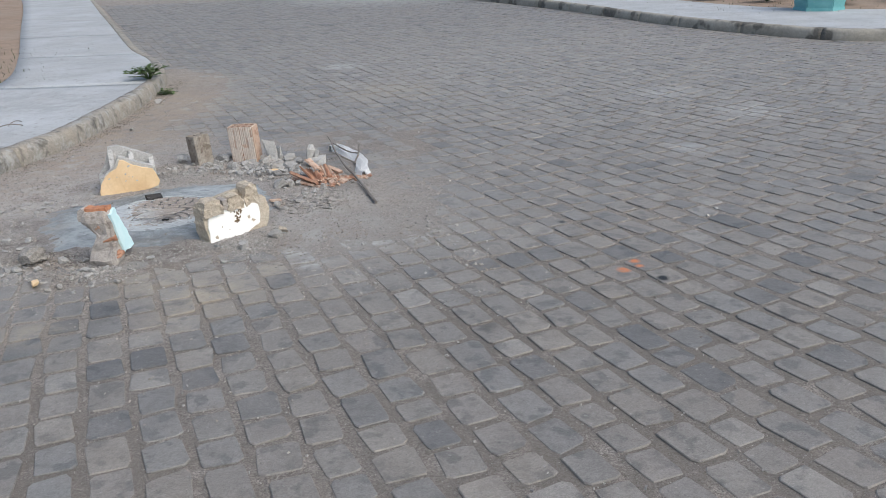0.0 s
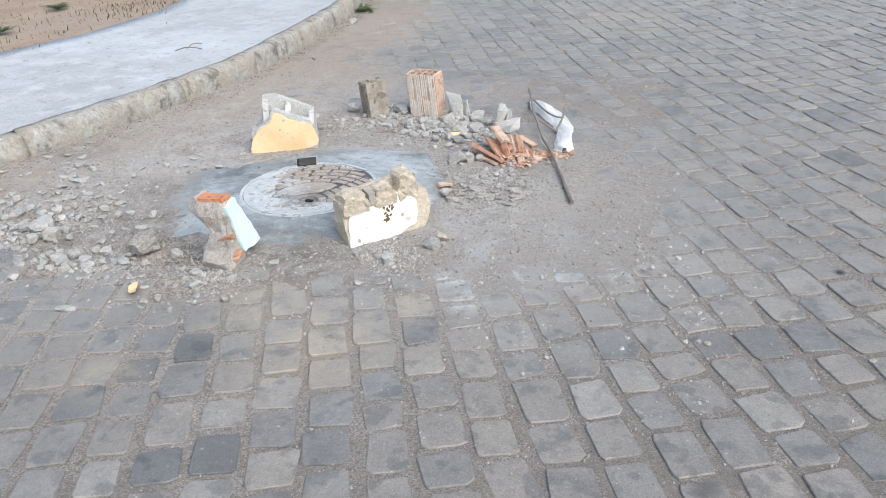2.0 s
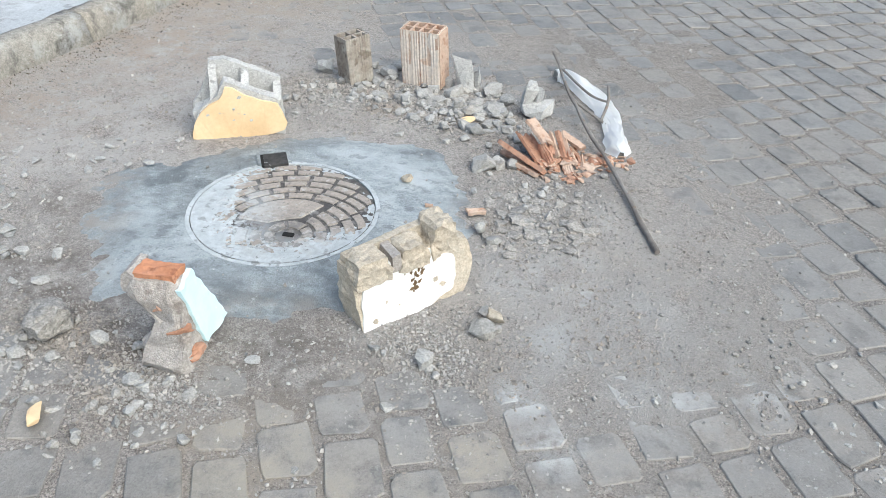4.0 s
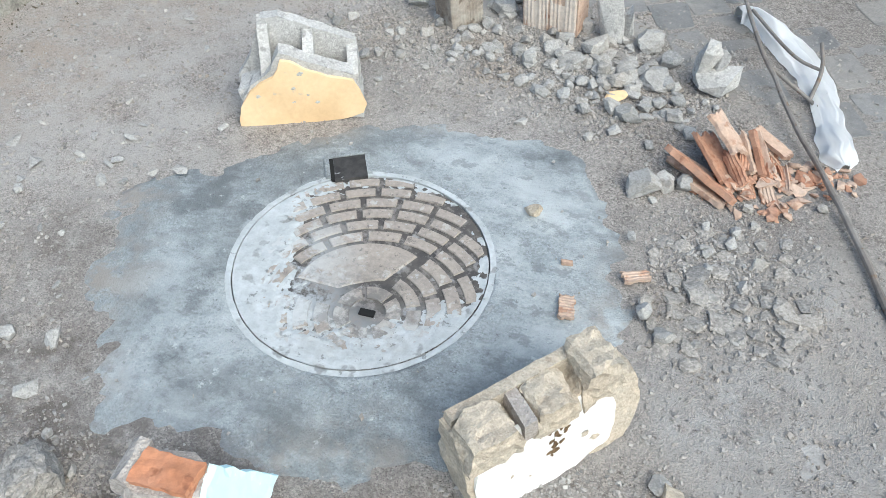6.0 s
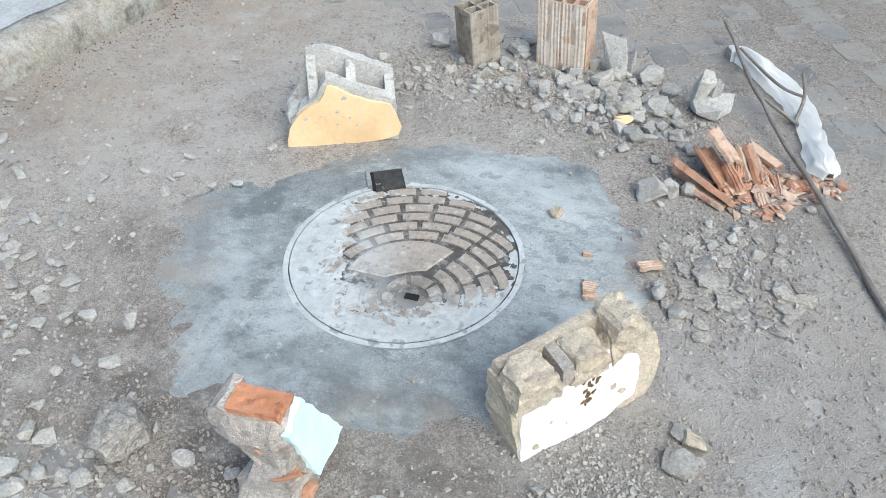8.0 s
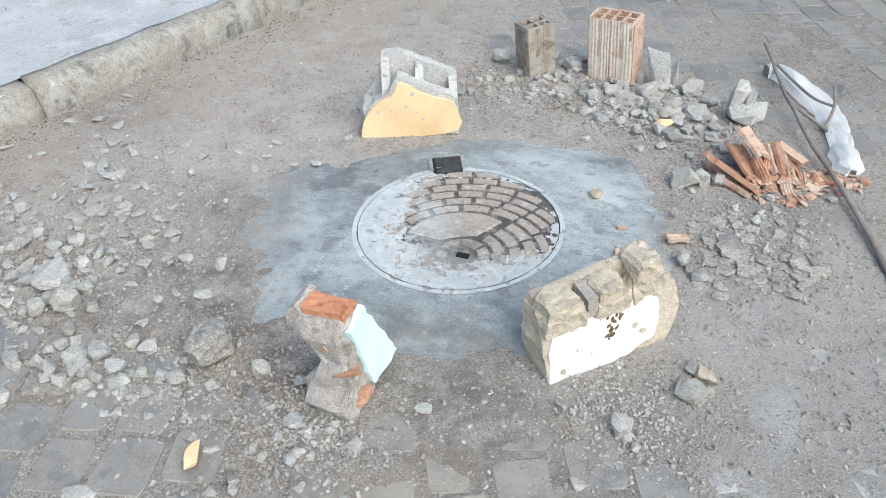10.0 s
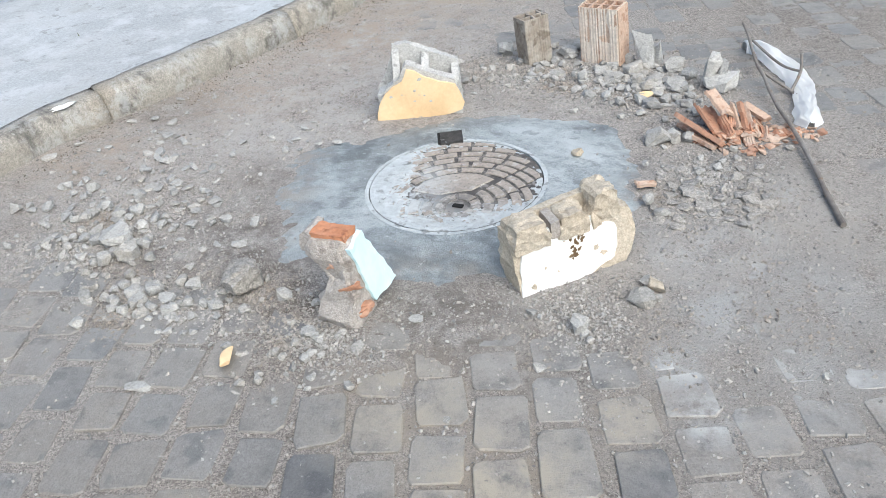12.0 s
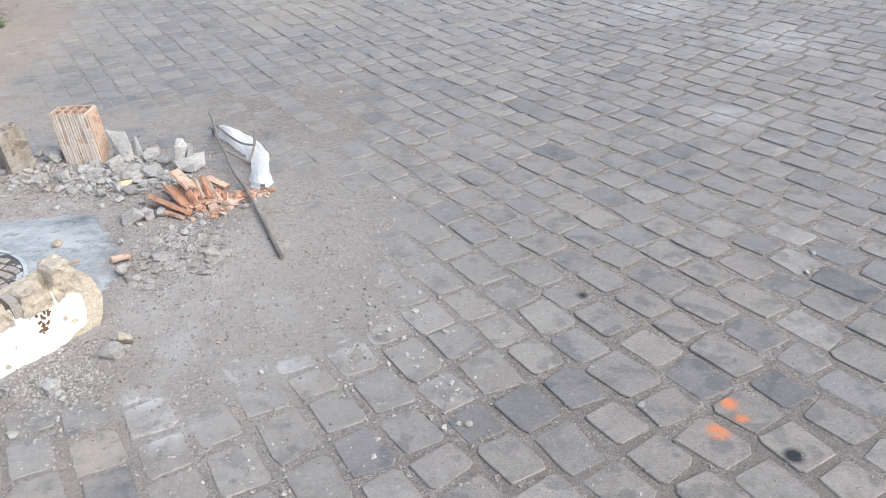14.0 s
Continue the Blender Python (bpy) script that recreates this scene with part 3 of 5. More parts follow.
pavement("pavement_left", INNER_LEFT, offset_line(KERB_LEFT, 0.118), [-2.0, 1.2, 8.2, 10.6, 13.2, 16.0, 19, 23, 28], "bluish-grey cast concrete sidewalk slabs with thin joints")


def verge(name, line, side, width, label):
    """Bare earth sloping up behind a pavement."""
    bm = bmesh.new()
    pts = resample(line, 160, 0.0, 1.0)
    outs = offset_line(pts, side)
    rows = []
    for p, q in zip(pts, outs):
        d = q - p
        row = []
        for k in range(22):
            s = (k / 21) ** 1.7 * width
            v = p + d * s
            z = KERB_H - 0.025 + min(s, 3) * 0.02 + noise.noise(Vector((v.x * 1.3, v.y * 1.3, 5))) * 0.05 * min(1, s) + noise.noise(Vector((v.x * 5, v.y * 5, 5))) * 0.02
            row.append(bm.verts.new((v.x, v.y, z)))
        rows.append(row)
    for a, b in zip(rows, rows[1:]):
        for k in range(21):
            bm.faces.new((a[k], a[k + 1], b[k + 1], b[k]))
    bmesh.ops.recalc_face_normals(bm, faces=bm.faces)
    return structure(name, bm, M_EARTH, label, True)


verge("ground_verge_left", INNER_LEFT, 1, 30, "reddish bare earth verge beside the sidewalk")
INNER_RIGHT = curve_points([(40, 9.2), (14, 11.2), (8, 12.0), (6.2, 12.6), (5.4, 13.2), (4.8, 14.2), (4.2, 15.8), (3.4, 18), (2.2, 21), (-1, 27), (-10, 48), (-22, 70)], 0.3)


def strip(name, a, b, z, mat, label):
    bm = bmesh.new()
    A, B = resample(a, 120), resample(b, 120)
    va, vb = [bm.verts.new((*p, z)) for p in A], [bm.verts.new((*p, z)) for p in B]
    low = [bm.verts.new((*p, -0.05)) for p in A]
    for i in range(119):
        bm.faces.new((va[i], va[i + 1], vb[i + 1], vb[i]))
        bm.faces.new((va[i], low[i], low[i + 1], va[i + 1]))
    bmesh.ops.recalc_face_normals(bm, faces=bm.faces)
    return structure(name, bm, mat, label)


strip("pavement_right", offset_line(KERB_RIGHT, -0.118), INNER_RIGHT, KERB_H - 0.003, M_PAVE, "grey concrete sidewalk across the street")
verge("ground_verge_right", INNER_RIGHT, -1, 30, "weedy earth behind the far sidewalk")

# ---- fresh cement apron with the manhole cover ----
APRON = [(-0.858, 4.40), (-0.876, 4.53), (-0.90, 4.66), (-0.955, 4.75), (-1.00, 4.84), (-1.042, 4.95), (-1.115, 4.966), (-1.255, 4.99), (-1.40, 4.965), (-1.513, 4.971), (-1.616, 4.944), (-1.70, 4.905), (-1.768, 4.834), (-1.858, 4.746), (-1.956, 4.68), (-2.05, 4.63),
         (-2.13, 4.55), (-2.185, 4.45), (-2.165, 4.32), (-2.05, 4.09), (-1.97, 3.955), (-1.895, 3.86), (-1.735, 3.885), (-1.655, 3.895), (-1.462, 3.825), (-1.29, 3.875), (-1.20, 3.93), (-1.06, 4.07), (-0.90, 4.28)]


polar = sorted((math.atan2(y - COVER.y, x - COVER.x) % (2 * math.pi), math.hypot(x - COVER.x, y - COVER.y)) for x, y in APRON)
APRON_TH = [polar[-1][0] - 2 * math.pi] + [p[0] for p in polar] + [polar[0][0] + 2 * math.pi]
APRON_R = [polar[-1][1]] + [p[1] for p in polar] + [polar[0][1]]


def apron_radius(a):
    return float(np.interp(a % (2 * math.pi), APRON_TH, APRON_R))


SLOT_DIR = Vector((-0.168, 0.345)).normalized()
SLOT_SIDE = Vector((SLOT_DIR.y, -SLOT_DIR.x))


def make_apron():
    bm = bmesh.new()
    rows, N, K = [], 320, 30
    for i in range(N):
        a = 2 * math.pi * i / N
        R = apron_radius(a) + noise.noise(Vector((math.cos(a) * 6, math.sin(a) * 6, 1))) * 0.012 + noise.noise(Vector((math.cos(a) * 22, math.sin(a) * 22, 1))) * 0.012 + noise.noise(Vector((math.cos(a) * 60, math.sin(a) * 60, 1))) * 0.006
        row = []
        for k in range(K + 1):
            r = 0.306 + (R - 0.306) * k / K
            x, y = COVER.x + r * math.cos(a), COVER.y + r * math.sin(a)
            z = 0.0135 + noise.noise(Vector((x * 5, y * 5, 3))) * 0.004 + noise.noise(Vector((x * 16, y * 16, 3))) * 0.0025
            z += noise.noise(Vector((x * 9 + y * 5, y * 30 - x * 14, 8))) * 0.0016
            z -= 0.0115 * smoothstep(0.45, 1.0, k / K)
            if k == K:
                z = -0.012
            if k == 0:
                z = 0.012
            row.append(bm.verts.new((x, y, z)))
        row.insert(0, bm.verts.new((COVER.x + 0.306 * math.cos(a), COVER.y + 0.306 * math.sin(a), -0.03)))
        rows.append(row)
    for i in range(N):
        a, b = rows[i], rows[(i + 1) % N]
        for k in range(K + 1):
            bm.faces.new((a[k], a[k + 1], b[k + 1], b[k]))
    bmesh.ops.recalc_face_normals(bm, faces=bm.faces)
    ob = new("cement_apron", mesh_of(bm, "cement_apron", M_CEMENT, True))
    bm = bmesh.new()
    loops = []
    for lane in range(3):
        loop = []
        for i in range(160):
            a = 2 * math.pi * i / 160
            r = 0.306 + lane * (0.012 + 0.010 * noise.noise(Vector((math.cos(a) * 3, math.sin(a) * 3, 6))) + 0.006 * noise.noise(Vector((math.cos(a) * 14, math.sin(a) * 14, 6))))
            x, y = COVER.x + r * math.cos(a), COVER.y + r * math.sin(a)
            z = 0.0135 + noise.noise(Vector((x * 5, y * 5, 3))) * 0.004 + noise.noise(Vector((x * 16, y * 16, 3))) * 0.0025
            loop.append(bm.verts.new((x, y, (z + 0.0025 if lane == 1 else z - 0.0015) if lane else 0.0128)))
        loops.append(loop)
    for a, b in zip(loops, loops[1:]):
        for i in range(160):
            bm.faces.new((a[i], b[i], b[(i + 1) % 160], a[(i + 1) % 160]))
    bmesh.ops.recalc_face_normals(bm, faces=bm.faces)
    part("collar", bm, M_CEMENT, ob, "smoothed cement collar next to the frame", True)
    return tagged(ob, "fresh blue-grey cement apron troweled round the manhole cover", "cement patch")


make_apron()


def disc_ring(bm, r0, r1, z0, z1, n=96):
    """A flat ring with an inner and outer wall, about the cover's middle."""
    loops = []
    for r, z in ((r0, z0), (r0, z1), (r1, z1), (r1, z0)):
        loops.append([bm.verts.new((r * math.cos(2 * math.pi * i / n), r * math.sin(2 * math.pi * i / n), z)) for i in range(n)])
    for a, b in zip(loops, loops[1:]):
        for i in range(n):
            bm.faces.new((a[i], a[(i + 1) % n], b[(i + 1) % n], b[i]))
    for v in bm.verts:
        if v.co.z > 0:
            v.co += noise.noise_vector(v.co * 45) * 0.0022
    return bm


def make_cover():
    top = thing("manhole_cover", "round cast-iron manhole cover smeared with pale cement", "manhole cover", pose(COVER.x, COVER.y, 0))
    bm = bmesh.new()
    n = 96
    for r_ in (0.290,):
        ring = [bm.verts.new((r_ * math.cos(2 * math.pi * i / n), r_ * math.sin(2 * math.pi * i / n), 0.0085)) for i in range(n)]
        low = [bm.verts.new((v.co.x, v.co.y, -0.03)) for v in ring]
        bm.faces.new(ring)
        for i in range(n):
            bm.faces.new((ring[i], low[i], low[(i + 1) % n], ring[(i + 1) % n]))
    bmesh.ops.recalc_face_normals(bm, faces=bm.faces)
    part("plate", bm, M_COVER, top)
    part("frame_ring", disc_ring(bmesh.new(), 0.2925, 0.3065, -0.03, 0.0135), M_LAITANCE, top, "frame ring coated in pale cement")
    h = HOLE - COVER
    # raised pads in arcs about the lifting hole
    rings = [0.040, 0.085, 0.128, 0.172, 0.215, 0.253, 0.290, 0.327, 0.364, 0.400, 0.436]
    for q, (r0, r1) in enumerate(zip(rings, rings[1:])):
        count = max(6, int(2 * math.pi * (r0 + r1) / 2 / 0.088))
        for c in range(count):
            a0 = 2 * math.pi * (c + 0.5 * (q % 2)) / count
            a1 = a0 + 2 * math.pi / count - 0.014 / r1
            am = (a0 + a1) / 2
            deg = math.degrees(am) % 360
            rm = (r0 + r1) / 2
            if 70 < deg < 166 and 0.085 <= r0 < 0.21:
                continue
            pts = []
            k = 4
            for j in range(k + 1):
                a = a0 + (a1 - a0) * j / k
                pts.append((h.x + (r1 - 0.011) * math.cos(a), h.y + (r1 - 0.011) * math.sin(a)))
            for j in range(k, -1, -1):
                a = a0 + (a1 - a0) * j / k
                pts.append((h.x + r0 * math.cos(a), h.y + r0 * math.sin(a)))
            far = max(math.hypot(*p) for p in pts)
            if far > 0.305 or min(math.hypot(*p) for p in pts) > 0.268:
                continue
            if far > 0.282:
                pts = [(px * min(1, 0.282 / math.hypot(px, py)), py * min(1, 0.282 / math.hypot(px, py))) for px, py in pts]
            pad_on(pts, top)
    # the plain field between the arcs
    pts = []
    for j in range(19):
        a = radians(73 + (164 - 73) * j / 18)
        r = 0.206 - 0.012 * abs(j / 9 - 1) ** 3
        pts.append((h.x + r * math.cos(a), h.y + r * math.sin(a)))
    for j in range(11):
        a = radians(150 - (150 - 86) * j / 10)
        r = 0.098 - 0.010 * math.sin(math.pi * j / 10)
        pts.append((h.x + r * math.cos(a), h.y + r * math.sin(a)))
    pad_on(pts, top, "field")
    # lifting hole: a solid black block in place of a shaded recess
    bm = bmesh.new()
    box(bm, h.x - 0.017, h.x + 0.017, h.y - 0.008, h.y + 0.008, 0.0, 0.0140)
    part("lifting_hole", bm, M_BLACK, top, "rectangular lifting hole, its shade painted as a black block", m=None)
    # cement skin drawn over the worn side of the plate
    bm = bmesh.new()
    rows = []
    for i in range(260):
        a = 2 * math.pi * i / 260
        row = []
        for k in range(56):
            r = 0.06 + (0.2895 - 0.06) * k / 55
            x, y = r * math.cos(a), r * math.sin(a)
            deg = math.degrees(a) % 360
            edge = np.interp(deg, (0, 25, 60, 115, 140, 165, 205, 240, 275, 310, 340, 360), (0.285, 0.30, 0.30, 0.295, 0.25, 0.18, 0.165, 0.20, 0.185, 0.20, 0.245, 0.285))
            w = noise.noise(Vector((x * 16, y * 16, 3))) * 0.05 + noise.noise(Vector((x * 45, y * 60, 5))) * 0.05 + noise.noise(Vector((x * 130, y * 100, 9))) * 0.03
            cover = smoothstep(-0.05, 0.05, r - edge + w)
            row.append(bm.verts.new((x, y, 0.0064 + 0.0072 * cover + noise.noise(Vector((x * 110, y * 110, 1))) * 0.0016)))
        rows.append(row)
    for i in range(260):
        for k in range(55):
            bm.faces.new((rows[i][k], rows[i][k + 1], rows[(i + 1) % 260][k + 1], rows[(i + 1) % 260][k]))
    bmesh.ops.recalc_face_normals(bm, faces=bm.faces)
    part("cement_skin", bm, M_LAITANCE, top, "pale cement smeared over the worn side", True)
    # hinge box at the rim
    m = Matrix(((SLOT_SIDE.x, SLOT_DIR.x, 0, SLOT_DIR.x * 0.328), (SLOT_SIDE.y, SLOT_DIR.y, 0, SLOT_DIR.y * 0.328), (0, 0, 1, 0), (0, 0, 0, 1)))
    bm = box(bmesh.new(), -0.036, 0.046, -0.050, 0.034, -0.01, 0.0205, 0.0018, 7)
    part("hinge_lug", bm, M_IRON, top, "black cast-iron hinge lug", m=m)
    # hinge gap: a filled black strip paints its shade
    bm = box(bmesh.new(), -0.046, -0.036, -0.045, 0.034, -0.01, 0.0200)
    part("hinge_gap", bm, M_BLACK, top, "gap beside the hinge, its shade painted as a black strip", m=m)
    bm = box(bmesh.new(), -0.058, 0.058, 0.034, 0.046, -0.01, 0.0240, 0.003, 5)
    box(bm, -0.058, -0.046, -0.035, 0.034, -0.01, 0.0228)
    box(bm, 0.046, 0.058, -0.035, 0.034, -0.01, 0.0228)
    part("hinge_rim", bm, M_CEMENT, top, "cement-coated rim of the hinge box", m=m)
    return top


def pad_on(pts, top, name="pad"):
    bm = bmesh.new()
    cx, cy = sum(p[0] for p in pts) / len(pts), sum(p[1] for p in pts) / len(pts)
    lo = [bm.verts.new((x, y, 0.008)) for x, y in pts]
    hi = [bm.verts.new((x + (cx - x) * 0.05, y + (cy - y) * 0.05, 0.0122)) for x, y in pts]
    bm.faces.new(hi)
    for i in range(len(pts)):
        k = (i + 1) % len(pts)
        bm.faces.new((lo[i], lo[k], hi[k], hi[i]))
    bmesh.ops.recalc_face_normals(bm, faces=bm.faces)
    part(name, bm, M_PADS, top)


# cement smears lie over the cover's lower and outer parts
SMEAR = [(-1.70, 4.36, 0.17, 0.8), (-1.47, 4.16, 0.12, 0.7), (-1.32, 4.22, 0.10, 0.6), (-1.62, 4.24, 0.14, 0.8)]
M_COVER = dusted(material("cover_iron", (0.075, 0.07, 0.068), (0.15, 0.135, 0.12), 22, 0.6, 0.5, 70, (0.40, 0.40, 0.40), 24, 0.62, 0, False, 0.2, None, 1, 0.2), SMEAR, (0.52, 0.55, 0.565), 0.43, 0.50, 13.0)
M_PAD = dusted(M_PAD, [(-1.5, 4.4, 0.6, 0.75)], (0.13, 0.12, 0.11), 0.57, 0.63, 60.0)
M_PADS = dusted(M_PAD, SMEAR, (0.52, 0.55, 0.565), 0.43, 0.50, 13.0)
dusted(M_COVER, [(-1.5, 4.4, 0.6, 0.8)], (0.27, 0.25, 0.235), 0.50, 0.60, 40.0)
dusted(M_PADS, [(-1.5, 4.4, 0.6, 0.7)], (0.45, 0.46, 0.465), 0.60, 0.64, 48.0)
dusted(M_PADS, [(-1.443, 4.275, 0.13, 0.9), (-1.62, 4.33, 0.08, 0.6)], (0.15, 0.145, 0.14), 0.44, 0.58, 28.0)
make_cover()

# ---- broken blocks stood round the cover ----
def frame_at(x, y, deg, z=0.0):
    return pose(x, y, z, 0, 0, deg)


def yellow_block():
    top = thing("broken_concrete_block", "broken hollow concrete block with a yellow plastered face", "concrete block", frame_at(-1.840, 4.858, 21.3))
    front = [(-0.158, 0.0), (-0.158, 0.04), (-0.142, 0.09), (-0.115, 0.130), (-0.088, 0.150), (-0.058, 0.172), (-0.046, 0.200), (-0.030, 0.226), (-0.002, 0.212), (0.05, 0.186), (0.10, 0.166), (0.150, 0.146), (0.164, 0.07), (0.168, 0.0)]
    face = [(-0.164, 0.006), (-0.165, 0.03), (-0.148, 0.075), (-0.122, 0.112), (-0.092, 0.138), (-0.056, 0.155), (-0.04, 0.176), (-0.030, 0.204), (-0.006, 0.198), (0.03, 0.172), (0.09, 0.147), (0.15, 0.130), (0.166, 0.09), (0.178, 0.052), (0.168, 0.024), (0.12, 0.010), (0.065, 0.006), (0.0, 0.0), (-0.10, 0.0)]
    back = [(-0.16, 0.0), (-0.16, 0.10), (-0.115, 0.17), (-0.075, 0.268), (-0.03, 0.272), (0.05, 0.238), (0.162, 0.186), (0.17, 0.0)]
    part("front_wall", plate(front, 0.0, 0.042, seed=1), M_BLOCK, top)
    part("back_wall", plate(back, 0.090, 0.122, seed=2), M_BLOCK, top)
    for x, low, high, s in ((-0.072, 0.150, 0.268, 3.0), (0.040, 0.180, 0.238, 4.0), (0.150, 0.135, 0.186, 5.0)):
        bm = plate([(0.0, 0.0), (0.0, low), (0.03, low + (high - low) * 0.3), (0.07, low + (high - low) * 0.8), (0.10, high), (0.10, 0.0)], -0.014, 0.014, seed=s)
        part("web", bm, M_BLOCK, top, m=pose(x, 0.012, 0, 0, 0, 90))
    bm = box(bmesh.new(), -0.158, 0.165, 0.02, 0.1, 0.0, 0.05, 0.006, 5, 3.0)
    part("core", bm, M_BLOCK, top)
    bm = plate([(-0.155, 0.0), (-0.152, 0.10), (-0.11, 0.12), (-0.07, 0.11), (-0.07, 0.0)], 0.02, 0.1, rag=0.008, seed=8)
    part("broken_cell", bm, M_BLOCK, top)
    coat = part("plaster", plate(face, -0.009, 0.001, rag=0.0025, seed=6), M_YELLOW, top, "yellow-painted plaster with nicks")
    for x, z, r, s in ((0.016, 0.162, 0.009, 1), (-0.012, 0.075, 0.005, 2), (-0.008, 0.118, 0.006, 3), (0.05, 0.07, 0.006, 4), (0.028, 0.095, 0.004, 5), (-0.10, 0.10, 0.007, 6)):
        bm = chipped(40 + s, 3, 5, 0.7)
        part("nick", bm, M_BLOCK, coat, "bare grey nick in the plaster", m=pose(x, -0.0095, z) @ Matrix.Diagonal((r * 2.2, 0.004, r * 1.7, 1)))
    return top


def white_block():
    top = thing("broken_wall_chunk", "brown mortar wall chunk with a flaking white plaster face", "wall chunk", frame_at(-1.107, 3.915, 45.2))
    body = [(-0.004, 0.0), (-0.012, 0.09), (-0.006, 0.165), (0.09, 0.158), (0.22, 0.165), (0.318, 0.166), (0.356, 0.150), (0.362, 0.08), (0.342, 0.04), (0.322, 0.0)]
    part("body", plate(body, 0.0, 0.108, rag=0.007, seed=11), M_MORTAR, top)
    for x0, x1, y0, y1, z1, s in ((-0.006, 0.092, 0.004, 0.075, 0.205, 1.0), (0.128, 0.215, 0.012, 0.085, 0.197, 2.0), (0.232, 0.318, 0.02, 0.105, 0.228, 3.0)):
        bm = box(bmesh.new(), x0, x1, y0, y1, 0.13, z1, 0.0, 5)
        c = Vector(((x0 + x1) / 2, (y0 + y1) / 2, 0.15))
        for v in bm.verts:
            q = v.co - c
            v.co = c + q * (1.08 - 0.20 * min(1.0, (abs(q.x) / (x1 - x0) * 2) ** 3 * (q.z > 0.02)))
            v.co += noise.noise_vector(v.co * 38 + Vector((s, s, s))) * 0.008 + noise.noise_vector(v.co * 95) * 0.004
        part("lump", bm, M_MORTAR, top, "crumbling mortar lump")
    bm = plate([(0.0, 0.1), (0.0, 0.185), (0.08, 0.195), (0.2, 0.204), (0.3, 0.212), (0.312, 0.1)], 0.084, 0.108, rag=0.005, seed=13)
    part("rear_shell", bm, M_MORTAR, top)
    bm = plate([(0.102, 0.14), (0.104, 0.192), (0.128, 0.196), (0.132, 0.14)], 0.012, 0.09, rag=0.004, seed=14)
    part("divider", bm, M_GREYMORTAR, top, "thin grey divider between the lumps")
    face = [(-0.004, 0.002), (0.002, 0.06), (0.012, 0.10), (0.035, 0.130), (0.075, 0.148), (0.13, 0.152), (0.185, 0.150), (0.235, 0.158), (0.252, 0.166), (0.262, 0.135), (0.286, 0.112), (0.292, 0.085), (0.288, 0.055), (0.276, 0.03), (0.2, 0.006), (0.12, 0.0)]
    face = [(x * 1.03, min(z * 1.12, 0.166)) for x, z in face]
    coat = part("plaster", plate(face, -0.007, 0.002, step=0.009, rag=0.0045, seed=15), M_WHITE, top, "flaking white plaster")
    r = random.Random(17)
    spots = [(0.200 - 0.035 * k / 21 + r.gauss(0, 0.008), 0.150 - 0.085 * k / 21 + r.gauss(0, 0.004), r.uniform(0.008, 0.024), r.uniform(0.008, 0.02), M_BROWN) for k in range(22)]
    spots += [(0.232, 0.075, 0.018, 0.024, M_MORTAR), (0.252, 0.055, 0.026, 0.016, M_MORTAR), (0.035, 0.022, 0.026, 0.016, M_MORTAR), (0.075, 0.065, 0.012, 0.009, M_MORTAR), (0.11, 0.045, 0.008, 0.008, M_MORTAR), (0.14, 0.12, 0.007, 0.006, M_MORTAR)]
    for k, (x, z, w, h, mat) in enumerate(spots):
        part("bare_patch", chipped(60 + k, 2, 5, 0.9), mat, coat, "patch where the plaster has fallen off", m=pose(x, -0.0072, z, 0, 25 * k, 0) @ Matrix.Diagonal((w, 0.004, h, 1)))
    # the face leans back from its foot
    for ob in top.children_recursive:
        if ob.name.startswith("bare_patch"):
            ob.location.y += -0.012 + 0.27 * ob.location.z
        elif ob.name.startswith(("body", "plaster")):
            for v in ob.data.vertices:
                v.co.y += (-0.012 + 0.27 * v.co.z) * max(0.0, 1 - max(0.0, v.co.y) / 0.1)
    return top


M_CLOD = material("dry_clod", (0.29, 0.275, 0.258), (0.38, 0.362, 0.34), 12, 0.95, 1.0, 80, (0.22, 0.2, 0.18), 30, 0.6, 0.2, False, 0, (0.36, 0.33, 0.29), 6, 0.4, 0.008, 0.25, 230)
M_BROWN = material("dark_brown_mortar", (0.13, 0.085, 0.05), (0.22, 0.15, 0.09), 40, 0.95, 0.8, 90)


